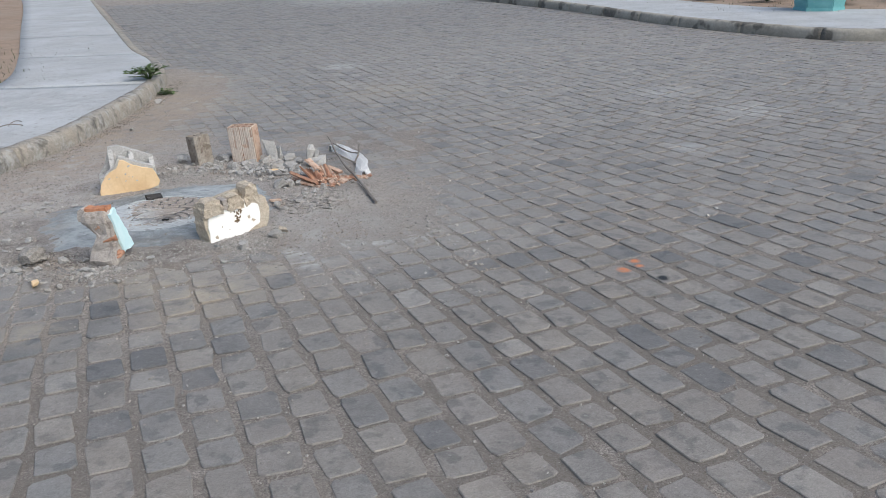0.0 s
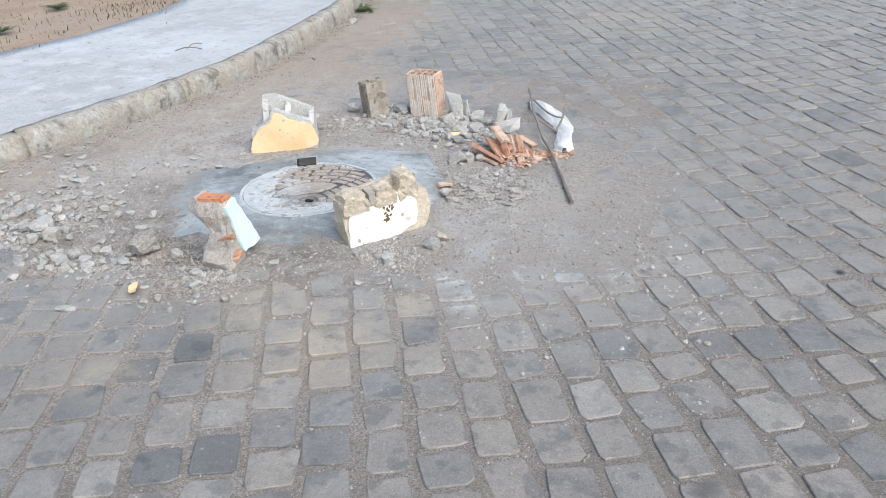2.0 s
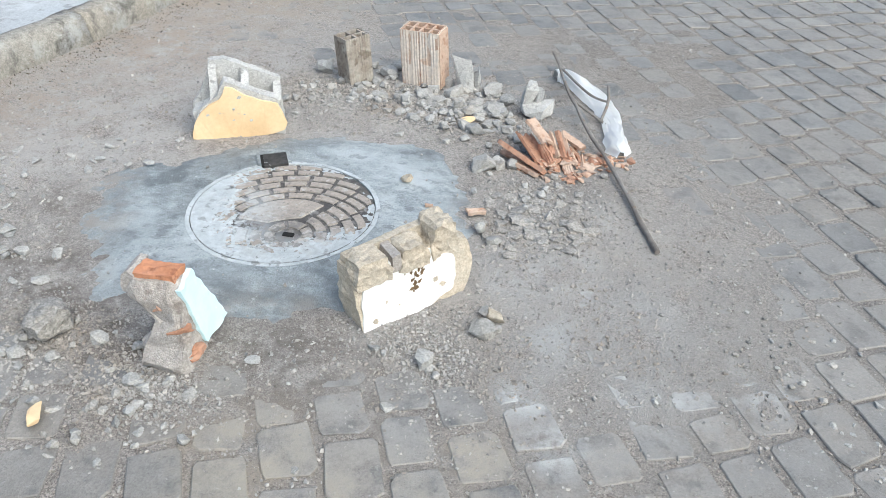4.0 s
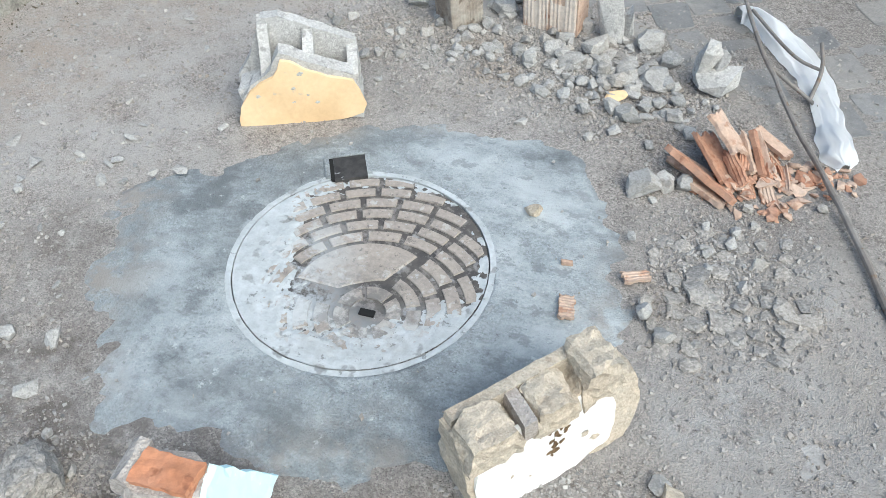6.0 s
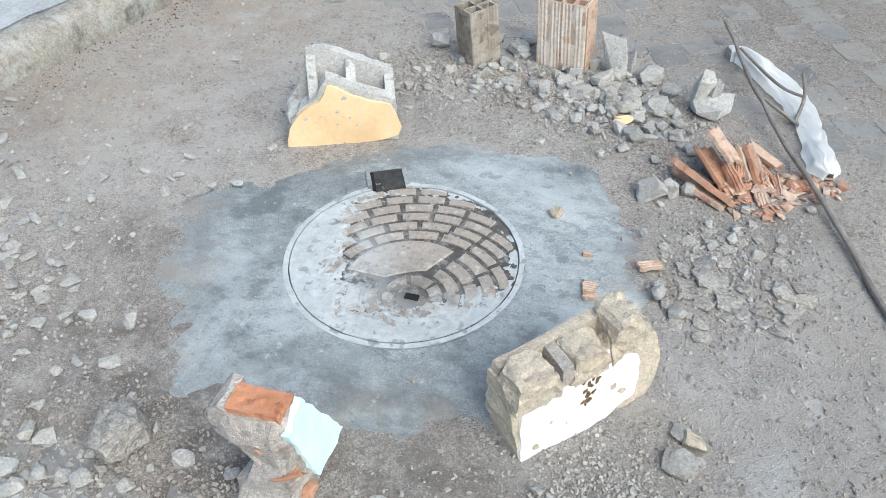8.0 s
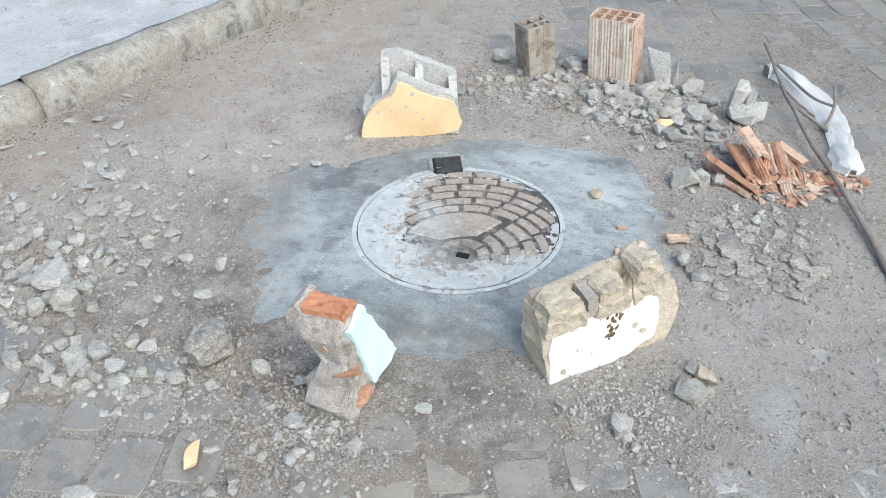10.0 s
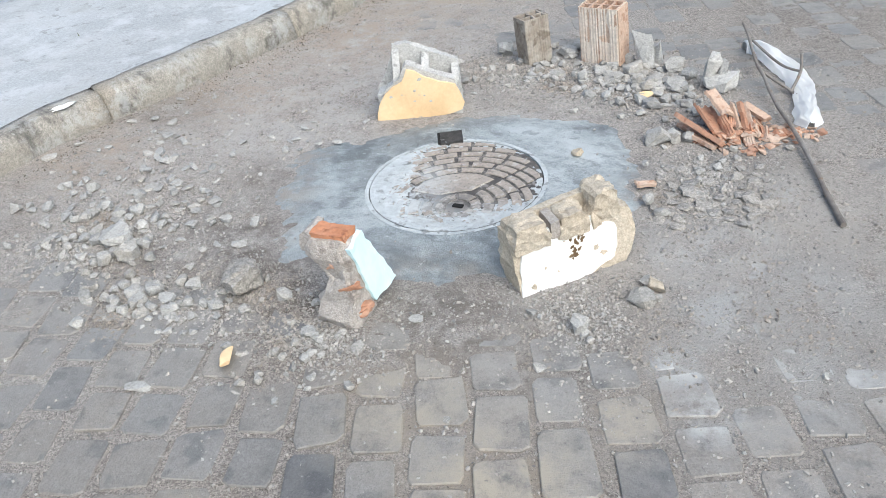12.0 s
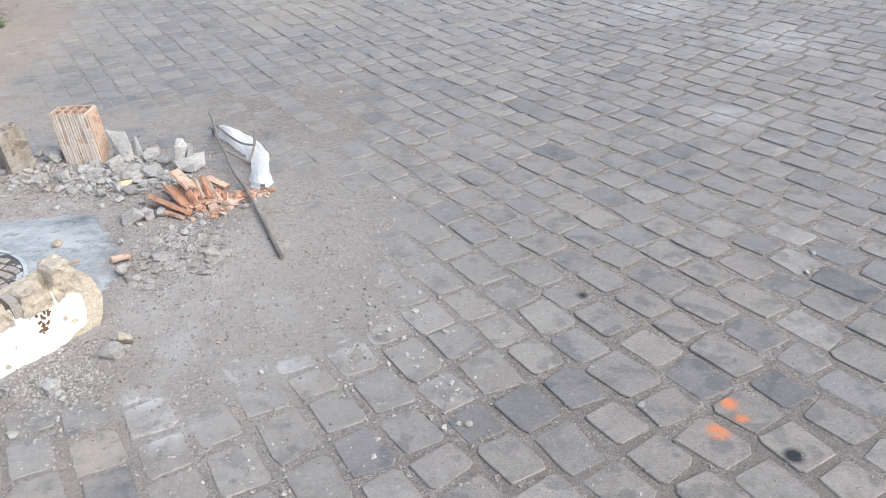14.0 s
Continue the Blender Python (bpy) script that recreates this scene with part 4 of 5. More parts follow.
def brick_chunk():
    """A leaning piece of wall: orange brick at its top, pale blue plaster on one side, grey mortar foot."""
    top = thing("broken_brick_chunk", "upright broken brick and mortar chunk with a pale blue plastered side", "wall chunk", pose(0, 0, 0))
    levels = [(0.0, -1.592, -1.474, 3.662, 3.770), (0.03, -1.600, -1.472, 3.660, 3.775), (0.07, -1.596, -1.474, 3.664, 3.785), (0.105, -1.565, -1.476, 3.676, 3.79), (0.14, -1.558, -1.478, 3.682, 3.785),
              (0.175, -1.588, -1.480, 3.682, 3.782), (0.205, -1.612, -1.482, 3.684, 3.778), (0.235, -1.624, -1.486, 3.690, 3.772), (0.250, -1.622, -1.490, 3.698, 3.768)]
    bm = bmesh.new()
    rows = []
    for z, x0, x1, y0, y1 in levels:
        row = []
        for i in range(32):
            a = 2 * math.pi * (i + 0.5) / 32
            c, s = math.cos(a), math.sin(a)
            e = 0.3
            x = (x0 + x1) / 2 + (x1 - x0) / 2 * math.copysign(abs(c) ** e, c)
            y = (y0 + y1) / 2 + (y1 - y0) / 2 * math.copysign(abs(s) ** e, s)
            d = noise.noise_vector(Vector((x * 26, y * 26, z * 26))) * (0.018 if c < 0.75 else 0.003) + noise.noise_vector(Vector((x * 70, y * 70, z * 70))) * 0.008
            row.append(bm.verts.new((x + d.x, y + d.y, max(0, z + (d.z if z > 0 else 0)))))
        rows.append(row)
    for a, b in zip(rows, rows[1:]):
        for i in range(32):
            bm.faces.new((a[i], a[(i + 1) % 32], b[(i + 1) % 32], b[i]))
    bm.faces.new(rows[-1])
    bm.faces.new(rows[0][::-1])
    bmesh.ops.recalc_face_normals(bm, faces=bm.faces)
    bmesh.ops.triangulate(bm, faces=[f for f in bm.faces if len(f.verts) > 4])
    part("body", bm, M_GREYMORTAR, top)
    bm = box(bmesh.new(), -1.592, -1.496, 3.704, 3.762, 0.225, 0.268, 0.004, 12, 5.0)
    for v in bm.verts:
        v.co += noise.noise_vector(v.co * 60) * 0.0035 - Vector((0, 0, 0.003 * smoothstep(0.05, 0.0, abs(v.co.x + 1.55))))
    part("brick", bm, M_BRICK, top, "orange clay brick showing at the top")
    part("mortar_cap", plate([(-0.03, 0.0), (-0.03, 0.05), (-0.012, 0.062), (0.006, 0.055), (0.004, 0.0)], 0.0, 0.075, rag=0.006, seed=44), M_GREYMORTAR, top, m=pose(-1.598, 3.698, 0.208))
    for x, y, z, w, d, h, s in ((-1.555, 3.700, 0.186, 0.085, 0.05, 0.04, 1), (-1.498, 3.692, 0.115, 0.04, 0.045, 0.08, 3), (-1.484, 3.70, 0.045, 0.035, 0.06, 0.07, 4)):
        part("brick_fragment", chipped(80 + s, 3, 9, 0.3), M_CLAY, top, "exposed orange clay fragment", m=pose(x, y, z, 0, 20 * s, 10) @ Matrix.Diagonal((w, d, h, 1)))
    # plaster sheet: leans outward to the far side at its foot
    bm = bmesh.new()
    A, B, C, D = Vector((-1.482, 3.766, 0.252)), Vector((-1.464, 3.872, 0.03)), Vector((-1.462, 3.748, 0.034)), Vector((-1.474, 3.692, 0.238))
    for off in (0.0, -0.014):
        grid = []
        for j in range(13):
            row = []
            for i in range(7):
                p = (A.lerp(B, j / 12)).lerp(D.lerp(C, j / 12), i / 6)
                edge = i in (0, 6) or j in (0, 12)
                p = p + Vector((off, 0, 0)) + noise.noise_vector(p * 60) * (0.007 if edge else 0.0012)
                row.append(bm.verts.new(p))
            grid.append(row)
        for j in range(12):
            for i in range(6):
                bm.faces.new((grid[j][i], grid[j][i + 1], grid[j + 1][i + 1], grid[j + 1][i]))
        if off == 0.0:
            first = grid
    border = lambda g: [g[0][i] for i in range(7)] + [g[j][6] for j in range(1, 13)] + [g[12][i] for i in range(5, -1, -1)] + [g[j][0] for j in range(11, 0, -1)]
    a, b = border(first), border(grid)
    for i in range(len(a)):
        k = (i + 1) % len(a)
        bm.faces.new((a[i], a[k], b[k], b[i]))
    bmesh.ops.recalc_face_normals(bm, faces=bm.faces)
    part("plaster", bm, M_MINT, top, "pale blue painted plaster sheet")
    return top


def clay_brick(name, label, m, w, d, h, cols, rows, mat, mat_side, ribs=True):
    """A hollow clay brick stood on end: ribbed walls round open cells."""
    top = thing(name, label, "brick", m)
    t = 0.0085
    bm = bmesh.new()
    outer = []
    # ribbed outer outline
    def side(ax, ay, bx, by):
        k = max(4, int(math.hypot(bx - ax, by - ay) / 0.006))
        nx, ny = (by - ay), -(bx - ax)
        ln = math.hypot(nx, ny)
        for i in range(k):
            s = i / k
            o = (0.0016 if (i % 2) else -0.0006) if 0.06 < s < 0.94 and ribs else 0
            if ribs and abs((s * cols) % 1 - 0.5) > 0.42:
                o -= 0.0025
            outer.append((ax + (bx - ax) * s + nx / ln * o, ay + (by - ay) * s + ny / ln * o))
    side(0, 0, w, 0)
    side(w, 0, w, d)
    side(w, d, 0, d)
    side(0, d, 0, 0)
    levels = 9
    rings = []
    for j in range(levels + 1):
        z = h * j / levels
        row = []
        for x, y in outer:
            e = noise.noise(Vector((x * 30, y * 30, z * 12))) * 0.0025
            row.append(bm.verts.new((x + e, y + e, z + (noise.noise(Vector((x * 60, y * 60, 1))) * 0.004 if j == levels else 0))))
        rings.append(row)
    n = len(outer)
    for a, b in zip(rings, rings[1:]):
        for i in range(n):
            bm.faces.new((a[i], a[(i + 1) % n], b[(i + 1) % n], b[i]))
    part("shell", bm, mat, top)
    # webs fill the top and run down inside
    part("wall", box(bmesh.new(), 0.001, w - 0.001, 0.001, t, 0.0, h - 0.002, 0.001, 3), mat_side, top)
    part("wall", box(bmesh.new(), 0.001, w - 0.001, d - t, d - 0.001, 0.0, h - 0.002, 0.001, 3), mat_side, top)
    for i in range(cols + 1):
        x = (w - t) * i / cols
        part("web", box(bmesh.new(), max(0.001, x), min(w - 0.001, x + t), t, d - t, 0.0, h - 0.0025, 0.001, 3), mat_side, top)
    for j in range(1, rows):
        y = (d - t) * j / rows
        for i in range(cols):
            x = (w - t) * i / cols + t
            part("cross_web", box(bmesh.new(), x, x + (w - t) / cols - t, y, y + t, 0.0, h - 0.003), mat_side, top)
    # a near-black block paints the shade deep in the cells
    bm = box(bmesh.new(), t, w - t, t, d - t, 0.0, h * 0.45)
    part("dirt_fill", bm, M_CELL_SHADE, top, "dark block painting the shade inside the cells")
    return top


# clay darkened to stand for the shade inside the brick cells
M_CELL_SHADE = material("shaded_cell_clay", (0.10, 0.06, 0.045), (0.07, 0.045, 0.035), 20, 0.95, 0.4)
yellow_block()
white_block()
brick_chunk()
clay_brick("hollow_brick", "weathered grey-brown hollow clay brick stood on end in the rubble", pose(-1.563, 5.385, -0.004, -3, -3, 49), 0.115, 0.098, 0.205, 2, 2, M_CLAYGREY, M_CLAYGREY)
hb = clay_brick("hollow_brick", "lime-smeared orange hollow clay brick stood on end in the rubble", pose(-1.366, 5.482, -0.004, 3, -2, -12), 0.170, 0.098, 0.243, 4, 2, M_CLAYWHITE, M_CLAYPALE)
bm = box(bmesh.new(), 0.1725, 0.176, 0.004, 0.094, 0.0, 0.238, 0.001, 4)
part("bare_side", bm, M_CLAYPALE, hb, "unweathered orange side of the brick")

# ---- rod, plastic bag and broken tiles ----
def tube(bm, pts, r, n=8):
    rows = []
    for i, p in enumerate(pts):
        t = (pts[min(i + 1, len(pts) - 1)] - pts[max(i - 1, 0)]).normalized()
        u = t.cross(Vector((0, 0, 1))).normalized() if abs(t.z) < 0.95 else Vector((1, 0, 0))
        v = u.cross(t)
        rr = r[i] if isinstance(r, list) else r
        rows.append([bm.verts.new(p + (u * math.cos(2 * math.pi * k / n) + v * math.sin(2 * math.pi * k / n)) * rr) for k in range(n)])
    for a, b in zip(rows, rows[1:]):
        for k in range(n):
            bm.faces.new((a[k], a[(k + 1) % n], b[(k + 1) % n], b[k]))
    bm.faces.new(rows[0][::-1])
    bm.faces.new(rows[-1])
    bmesh.ops.recalc_face_normals(bm, faces=bm.faces)
    return bm


def bent(a, b, sag, n=24, wob=0.004):
    a, b = Vector(a), Vector(b)
    return [a.lerp(b, i / n) + Vector((0, 0, sag * math.sin(math.pi * i / n))) + noise.noise_vector(a.lerp(b, i / n) * 6) * wob for i in range(n + 1)]


rod = thing("metal_rod", "long bent rusty steel rod lying over the rubble", "metal rod", pose(0, 0, 0))
run = curve_points([(-0.329, 4.44, 0.012), (-0.49, 4.945, 0.028), (-0.565, 5.12, 0.036), (-0.632, 5.34, 0.05), (-0.662, 5.42, 0.055), (-0.714, 5.64, 0.07), (-0.757, 5.78, 0.085)], 0.03)
run = [p + noise.noise_vector(p * 9) * 0.003 for p in run]
part("shaft", tube(bmesh.new(), run, [0.0086 - 0.0028 * k / len(run) + 0.0007 * math.sin(k * 1.7) for k in range(len(run))]), M_STEEL, rod)
part("branch", tube(bmesh.new(), curve_points([(-0.702, 5.622, 0.072), (-0.608, 5.47, 0.06), (-0.555, 5.408, 0.056), (-0.506, 5.378, 0.058)], 0.02), 0.0048), M_STEEL, rod)
part("branch", tube(bmesh.new(), curve_points([(-0.632, 5.362, 0.05), (-0.58, 5.325, 0.034), (-0.524, 5.29, 0.016), (-0.508, 5.27, 0.012)], 0.02), 0.0054), M_STEEL, rod)
part("stub", tube(bmesh.new(), curve_points([(-0.526, 5.292, 0.018), (-0.506, 5.378, 0.058), (-0.512, 5.47, 0.085)], 0.02), 0.0056), M_STEEL, rod)


def plastic_bag():
    bm = bmesh.new()
    spine = curve_points([(-0.733, 5.67), (-0.70, 5.675), (-0.63, 5.60), (-0.548, 5.485), (-0.500, 5.38), (-0.478, 5.25), (-0.462, 5.12), (-0.446, 5.025)], 0.012)
    n, m = len(spine), 15
    rows = []
    for i, p in enumerate(spine):
        s = i / (n - 1)
        t = (spine[min(i + 1, n - 1)] - spine[max(i - 1, 0)]).normalized()
        w = 0.024 + 0.028 * smoothstep(0, 0.35, s) - 0.014 * smoothstep(0.5, 0.66, s) + 0.012 * smoothstep(0.75, 0.93, s)
        w *= 1 - 0.75 * smoothstep(0.93, 1.0, s)
        nrm = Vector((-t.y, t.x))
        row = []
        for k in range(m):
            u = 2 * k / (m - 1) - 1
            q = p + nrm * (u * w)
            z = 0.006 + 0.030 * (1 - u * u) * (0.55 + 0.45 * math.sin(s * 9)) + 0.02 * smoothstep(0.3, 0.0, s)
            z += abs(noise.noise(Vector((u * 6.5, s * 4, 2)))) * 0.026 + abs(noise.noise(Vector((u * 14, s * 9, 5)))) * 0.010
            e = noise.noise(Vector((s * 14, u, 8))) * 0.012
            row.append(bm.verts.new((q.x + nrm.x * e, q.y + nrm.y * e, max(0.002, z if abs(u) < 0.99 else 0.003))))
        rows.append(row)
    for a, b in zip(rows, rows[1:]):
        for k in range(m - 1):
            bm.faces.new((a[k], a[k + 1], b[k + 1], b[k]))
    geom = bmesh.ops.solidify(bm, geom=bm.faces[:], thickness=0.0015)
    bmesh.ops.recalc_face_normals(bm, faces=bm.faces)
    return tagged(new("plastic_bag", mesh_of(bm, "plastic_bag", M_BAG, True)), "crumpled white plastic bag caught on the rusty rod", "plastic bag")


plastic_bag()


def shard(name, label, m, w, d, h, mat, bend=0.0, seed=0, rib=0.0011):
    """A broken clay shard, ribbed along its length, bowed across, with torn ends."""
    nx, ny = max(5, int(w / 0.011)), max(6, int(d / 0.0026))
    bm = bmesh.new()
    sheets = []
    for top in (0, 1):
        grid = []
        for i in range(nx + 1):
            row = []
            for j in range(ny + 1):
                u, v = i / nx - 0.5, j / ny - 0.5
                tear = noise.noise(Vector((v * 9 + seed * 3.1, seed, 0.5 if u > 0 else 7.5))) * 0.12 * w * smoothstep(0.25, 0.5, abs(u))
                side = noise.noise(Vector((u * 5 + seed, seed * 2.3, 3.5 if v > 0 else 9.5))) * 0.14 * d * abs(v) * 2
                z = bend * (1 - 4 * v * v) + (h + rib * math.sin(v * d * 780) if top else 0) + noise.noise(Vector((u * w * 40, v * d * 40, seed))) * 0.002
                row.append(bm.verts.new((u * w + tear * (1 if u > 0 else -1), v * d + side, z)))
            grid.append(row)
        sheets.append(grid)
        for i in range(nx):
            for j in range(ny):
                bm.faces.new((grid[i][j], grid[i + 1][j], grid[i + 1][j + 1], grid[i][j + 1]))
    rim = lambda g: [g[i][0] for i in range(nx + 1)] + [g[nx][j] for j in range(1, ny + 1)] + [g[i][ny] for i in range(nx - 1, -1, -1)] + [g[0][j] for j in range(ny - 1, 0, -1)]
    a, b = rim(sheets[0]), rim(sheets[1])
    for i in range(len(a)):
        k = (i + 1) % len(a)
        bm.faces.new((a[i], a[k], b[k], b[i]))
    bmesh.ops.recalc_face_normals(bm, faces=bm.faces)
    ob = new(name, mesh_of(bm, name, mat))
    ob.matrix_basis = m
    return tagged(ob, label, "tile shard", "broken clay tiles")


# x, y, z, length, width, thickness, three turns, bow: a long splinter, two bowed sheets on one another, splinters fanned beside them
SHARDS = [(-0.795, 4.876, 0.036, 0.20, 0.036, 0.016, -38, 11, -33, 0.0), (-0.775, 4.845, 0.010, 0.10, 0.034, 0.013, -20, 5, -32, 0.0), (-0.815, 4.925, 0.014, 0.12, 0.04, 0.012, 20, 4, -30, 0.0),
          (-0.765, 4.945, 0.050, 0.14, 0.080, 0.009, -28, 20, -52, -0.016), (-0.748, 4.995, 0.080, 0.125, 0.066, 0.010, -30, 20, -50, 0.014)]
FAN = [(-0.688, 4.972, 0.048, 0.11, 0.030, 0.012, 55, 24, -66, 0.0), (-0.668, 4.985, 0.046, 0.12, 0.026, 0.012, -50, 22, -70, 0.004), (-0.648, 4.995, 0.040, 0.11, 0.030, 0.010, 40, 18, -64, 0.0),
       (-0.628, 5.050, 0.036, 0.11, 0.028, 0.013, 8, 10, -36, 0.0), (-0.705, 4.925, 0.034, 0.09, 0.036, 0.010, 62, 20, -60, 0.006), (-0.628, 4.885, 0.008, 0.055, 0.036, 0.009, 10, 10, -75, 0.0)]
for i, (x, y, z, w, d, h, rx, ry, rz, bow) in enumerate(SHARDS + FAN):
    shard("tile_shard", "broken orange clay tile shard in a heap", pose(x, y, z, rx, ry, rz), w, d, h, M_CLAYPALE if i % 3 else M_CLAY, bow, i, 0.0013 if i > 8 else 0.0003)
rnd = random.Random(12)
for i in range(38):
    t = rnd.random()
    x, y = -0.70 + 0.10 * t + rnd.gauss(0, 0.022), 4.93 + 0.07 * t + rnd.gauss(0, 0.03)
    up = max(0.0, 1 - math.hypot(x + 0.685, y - 4.96) / 0.09)
    shard("tile_shard", "broken dusty clay tile splinter in a heap", pose(x, y, 0.006 + 0.05 * up * rnd.random(), rnd.uniform(-50, 50), rnd.uniform(0, 22), rnd.uniform(-100, -30)), rnd.uniform(0.035, 0.085), rnd.uniform(0.012, 0.032), 0.007, M_CLAYPALE if rnd.random() < 0.6 else M_CLAY, 0.0, i + 20)
rnd = random.Random(5)
CRUMBS = [angular(200 + i, 10, 0) for i in range(7)]
crumb_meshes = [mesh_of(b, "clay_crumb", M_CLAY if i % 2 else M_CLAYPALE) for i, b in enumerate(CRUMBS)]
for i in range(190):
    a, r = rnd.uniform(0, 6.28), rnd.random() ** 0.7
    cx, cy = ((-0.68, 4.875) if i % 2 else (-0.53, 4.97))
    x, y = cx + math.cos(a) * r * 0.15, cy + math.sin(a) * r * 0.08
    s = rnd.uniform(0.008, 0.034)
    ob = new("clay_crumb", rnd.choice(crumb_meshes))
    ob.matrix_basis = pose(x, y, ground_z(x, y) + s * 0.15 + 0.03 * max(0, 1 - math.hypot(x + 0.68, y - 4.93) / 0.09), rnd.uniform(-20, 20), rnd.uniform(-20, 20), rnd.uniform(0, 360)) @ Matrix.Diagonal((s * 1.3, s, s * 0.45, 1))
    tagged(ob, "small crumb of broken orange clay tile", "clay crumb", "clay crumbs")

# ---- rubble ----
STONES_LEFT = [(-2.457, 3.788, 0.127, 0.082), (-2.417, 3.703, 0.062, 0.062), (-2.356, 3.732, 0.087, 0.087), (-2.278, 3.755, 0.043, 0.043), (-2.209, 3.595, 0.069, 0.041), (-2.157, 3.62, 0.065, 0.057), (-2.178, 3.558, 0.061, 0.04), (-2.091, 3.6, 0.063, 0.04), (-2.052, 3.562, 0.054, 0.047), (-2.191, 3.53, 0.04, 0.04), (-2.088, 3.521, 0.031, 0.031), (-2.232, 3.544, 0.041, 0.057), (-2.287, 3.439, 0.057, 0.041), (-2.165, 4.01, 0.05, 0.036), (-1.751, 3.709, 0.052, 0.037), (-1.642, 3.708, 0.041, 0.029), (-1.603, 3.594, 0.053, 0.028), (-1.557, 3.5, 0.038, 0.03), (-1.443, 3.582, 0.041, 0.019)]
STONES_FLAT = [(-1.933, 3.303, 0.074, 0.031), (-2.356, 4.164, 0.058, 0.027), (-2.804, 4.5, 0.073, 0.032), (-2.51, 4.187, 0.044, 0.028), (-2.586, 4.137, 0.07, 0.028), (-2.557, 3.94, 0.069, 0.027), (-2.627, 4.088, 0.048, 0.028), (-2.316, 4.05, 0.059, 0.022), (-2.238, 4.498, 0.041, 0.033), (-2.245, 4.668, 0.051, 0.034), (-3.178, 4.23, 0.065, 0.033), (-2.929, 4.058, 0.051, 0.03), (-2.858, 4.602, 0.056, 0.033), (-2.656, 3.974, 0.048, 0.024), (-2.542, 4.291, 0.049, 0.025), (-1.736, 3.488, 0.037, 0.025), (-1.666, 3.361, 0.032, 0.016), (-1.344, 3.74, 0.042, 0.017)]
STONES_RIGHT = [(-0.92, 4.796, 0.096, 0.086), (-0.87, 4.834, 0.062, 0.054), (-0.825, 4.848, 0.051, 0.047), (-0.992, 5.071, 0.088, 0.054), (-0.935, 5.241, 0.105, 0.053), (-0.976, 5.426, 0.097, 0.083), (-1.124, 5.358, 0.096, 0.077), (-1.189, 5.273, 0.094, 0.045), (-1.084, 5.255, 0.053, 0.066), (-1.301, 5.256, 0.049, 0.076), (-1.431, 5.506, 0.087, 0.062), (-1.409, 5.582, 0.083, 0.059), (-1.715, 5.486, 0.083, 0.083), (-0.873, 4.417, 0.044, 0.051), (-0.822, 4.371, 0.057, 0.037), (-1.025, 5.272, 0.062, 0.053), (-0.982, 5.284, 0.062, 0.053), (-1.111, 5.075, 0.05, 0.05), (-1.021, 5.015, 0.041, 0.029), (-0.904, 5.356, 0.068, 0.059), (-1.17, 5.488, 0.047, 0.057)]
STONES_FRONT = [(-0.793, 3.943, 0.086, 0.049), (-0.796, 4.032, 0.05, 0.041), (-0.922, 3.806, 0.057, 0.066), (-0.904, 3.797, 0.03, 0.022), (-0.976, 3.647, 0.039, 0.016), (-0.758, 3.976, 0.035, 0.026)]
CLUSTERS = [(-2.562, 3.971, 0.28, 0.21), (-2.119, 3.567, 0.17, 0.08), (-1.578, 3.593, 0.12, 0.08), (-1.602, 5.301, 0.18, 0.16), (-1.151, 5.275, 0.19, 0.19), (-0.733, 4.608, 0.15, 0.15), (-2.542, 3.775, 0.12, 0.12), (-1.88, 3.707, 0.18, 0.14), (-0.925, 3.861, 0.12, 0.12)]
stone_meshes = [mesh_of(angular(300 + i, 24, 2, 0.045), "rubble_stone", M_STONE) for i in range(14)]
small_meshes = [mesh_of(angular(330 + i, 17, 1, 0.06), "rubble_stone", M_STONE) for i in range(12)]


def stone(x, y, w, h, label, group, meshes, rnd, name="rubble_stone", sink=0.12, z=None, narrow=(0.7, 1.0)):
    ob = new(name, rnd.choice(meshes))
    zz = ground_z(x, y) if z is None else z
    if abs(x - COVER.x) < 0.7 and math.hypot(x - COVER.x, y - COVER.y) < apron_radius(math.atan2(y - COVER.y, x - COVER.x)):
        zz = 0.016
    ob.matrix_basis = pose(x, y, zz + h * (0.5 - sink), rnd.uniform(-12, 12), rnd.uniform(-12, 12), rnd.uniform(0, 360)) @ Matrix.Diagonal((w, w * rnd.uniform(*narrow), h, 1))
    return tagged(ob, label, "stone", group)


rnd = random.Random(21)
for x, y, w, h in STONES_LEFT + STONES_FRONT:
    stone(x, y + w * 0.3, w * 0.86, h * 0.72, "angular pale grey lump of concrete rubble", "concrete rubble", stone_meshes, rnd)
for x, y, w, h in STONES_RIGHT:
    stone(x, y + w * 0.3, w * 0.88, h * 0.78, "angular grey lump of rubble heaped by the bricks", "concrete rubble", stone_meshes, rnd)
for x, y, w, h in STONES_FLAT:
    stone(x, y, w, max(0.010, h * 0.5), "thin flat flake of grey mortar on the dirt", "mortar flakes", stone_meshes, rnd, "mortar_flake", 0.2, None, (0.4, 0.75))
flake_meshes = [mesh_of(angular(360 + i, 14, 1, 0.05), "mortar_flake", M_STONE) for i in range(10)]
rnd_flake = random.Random(53)
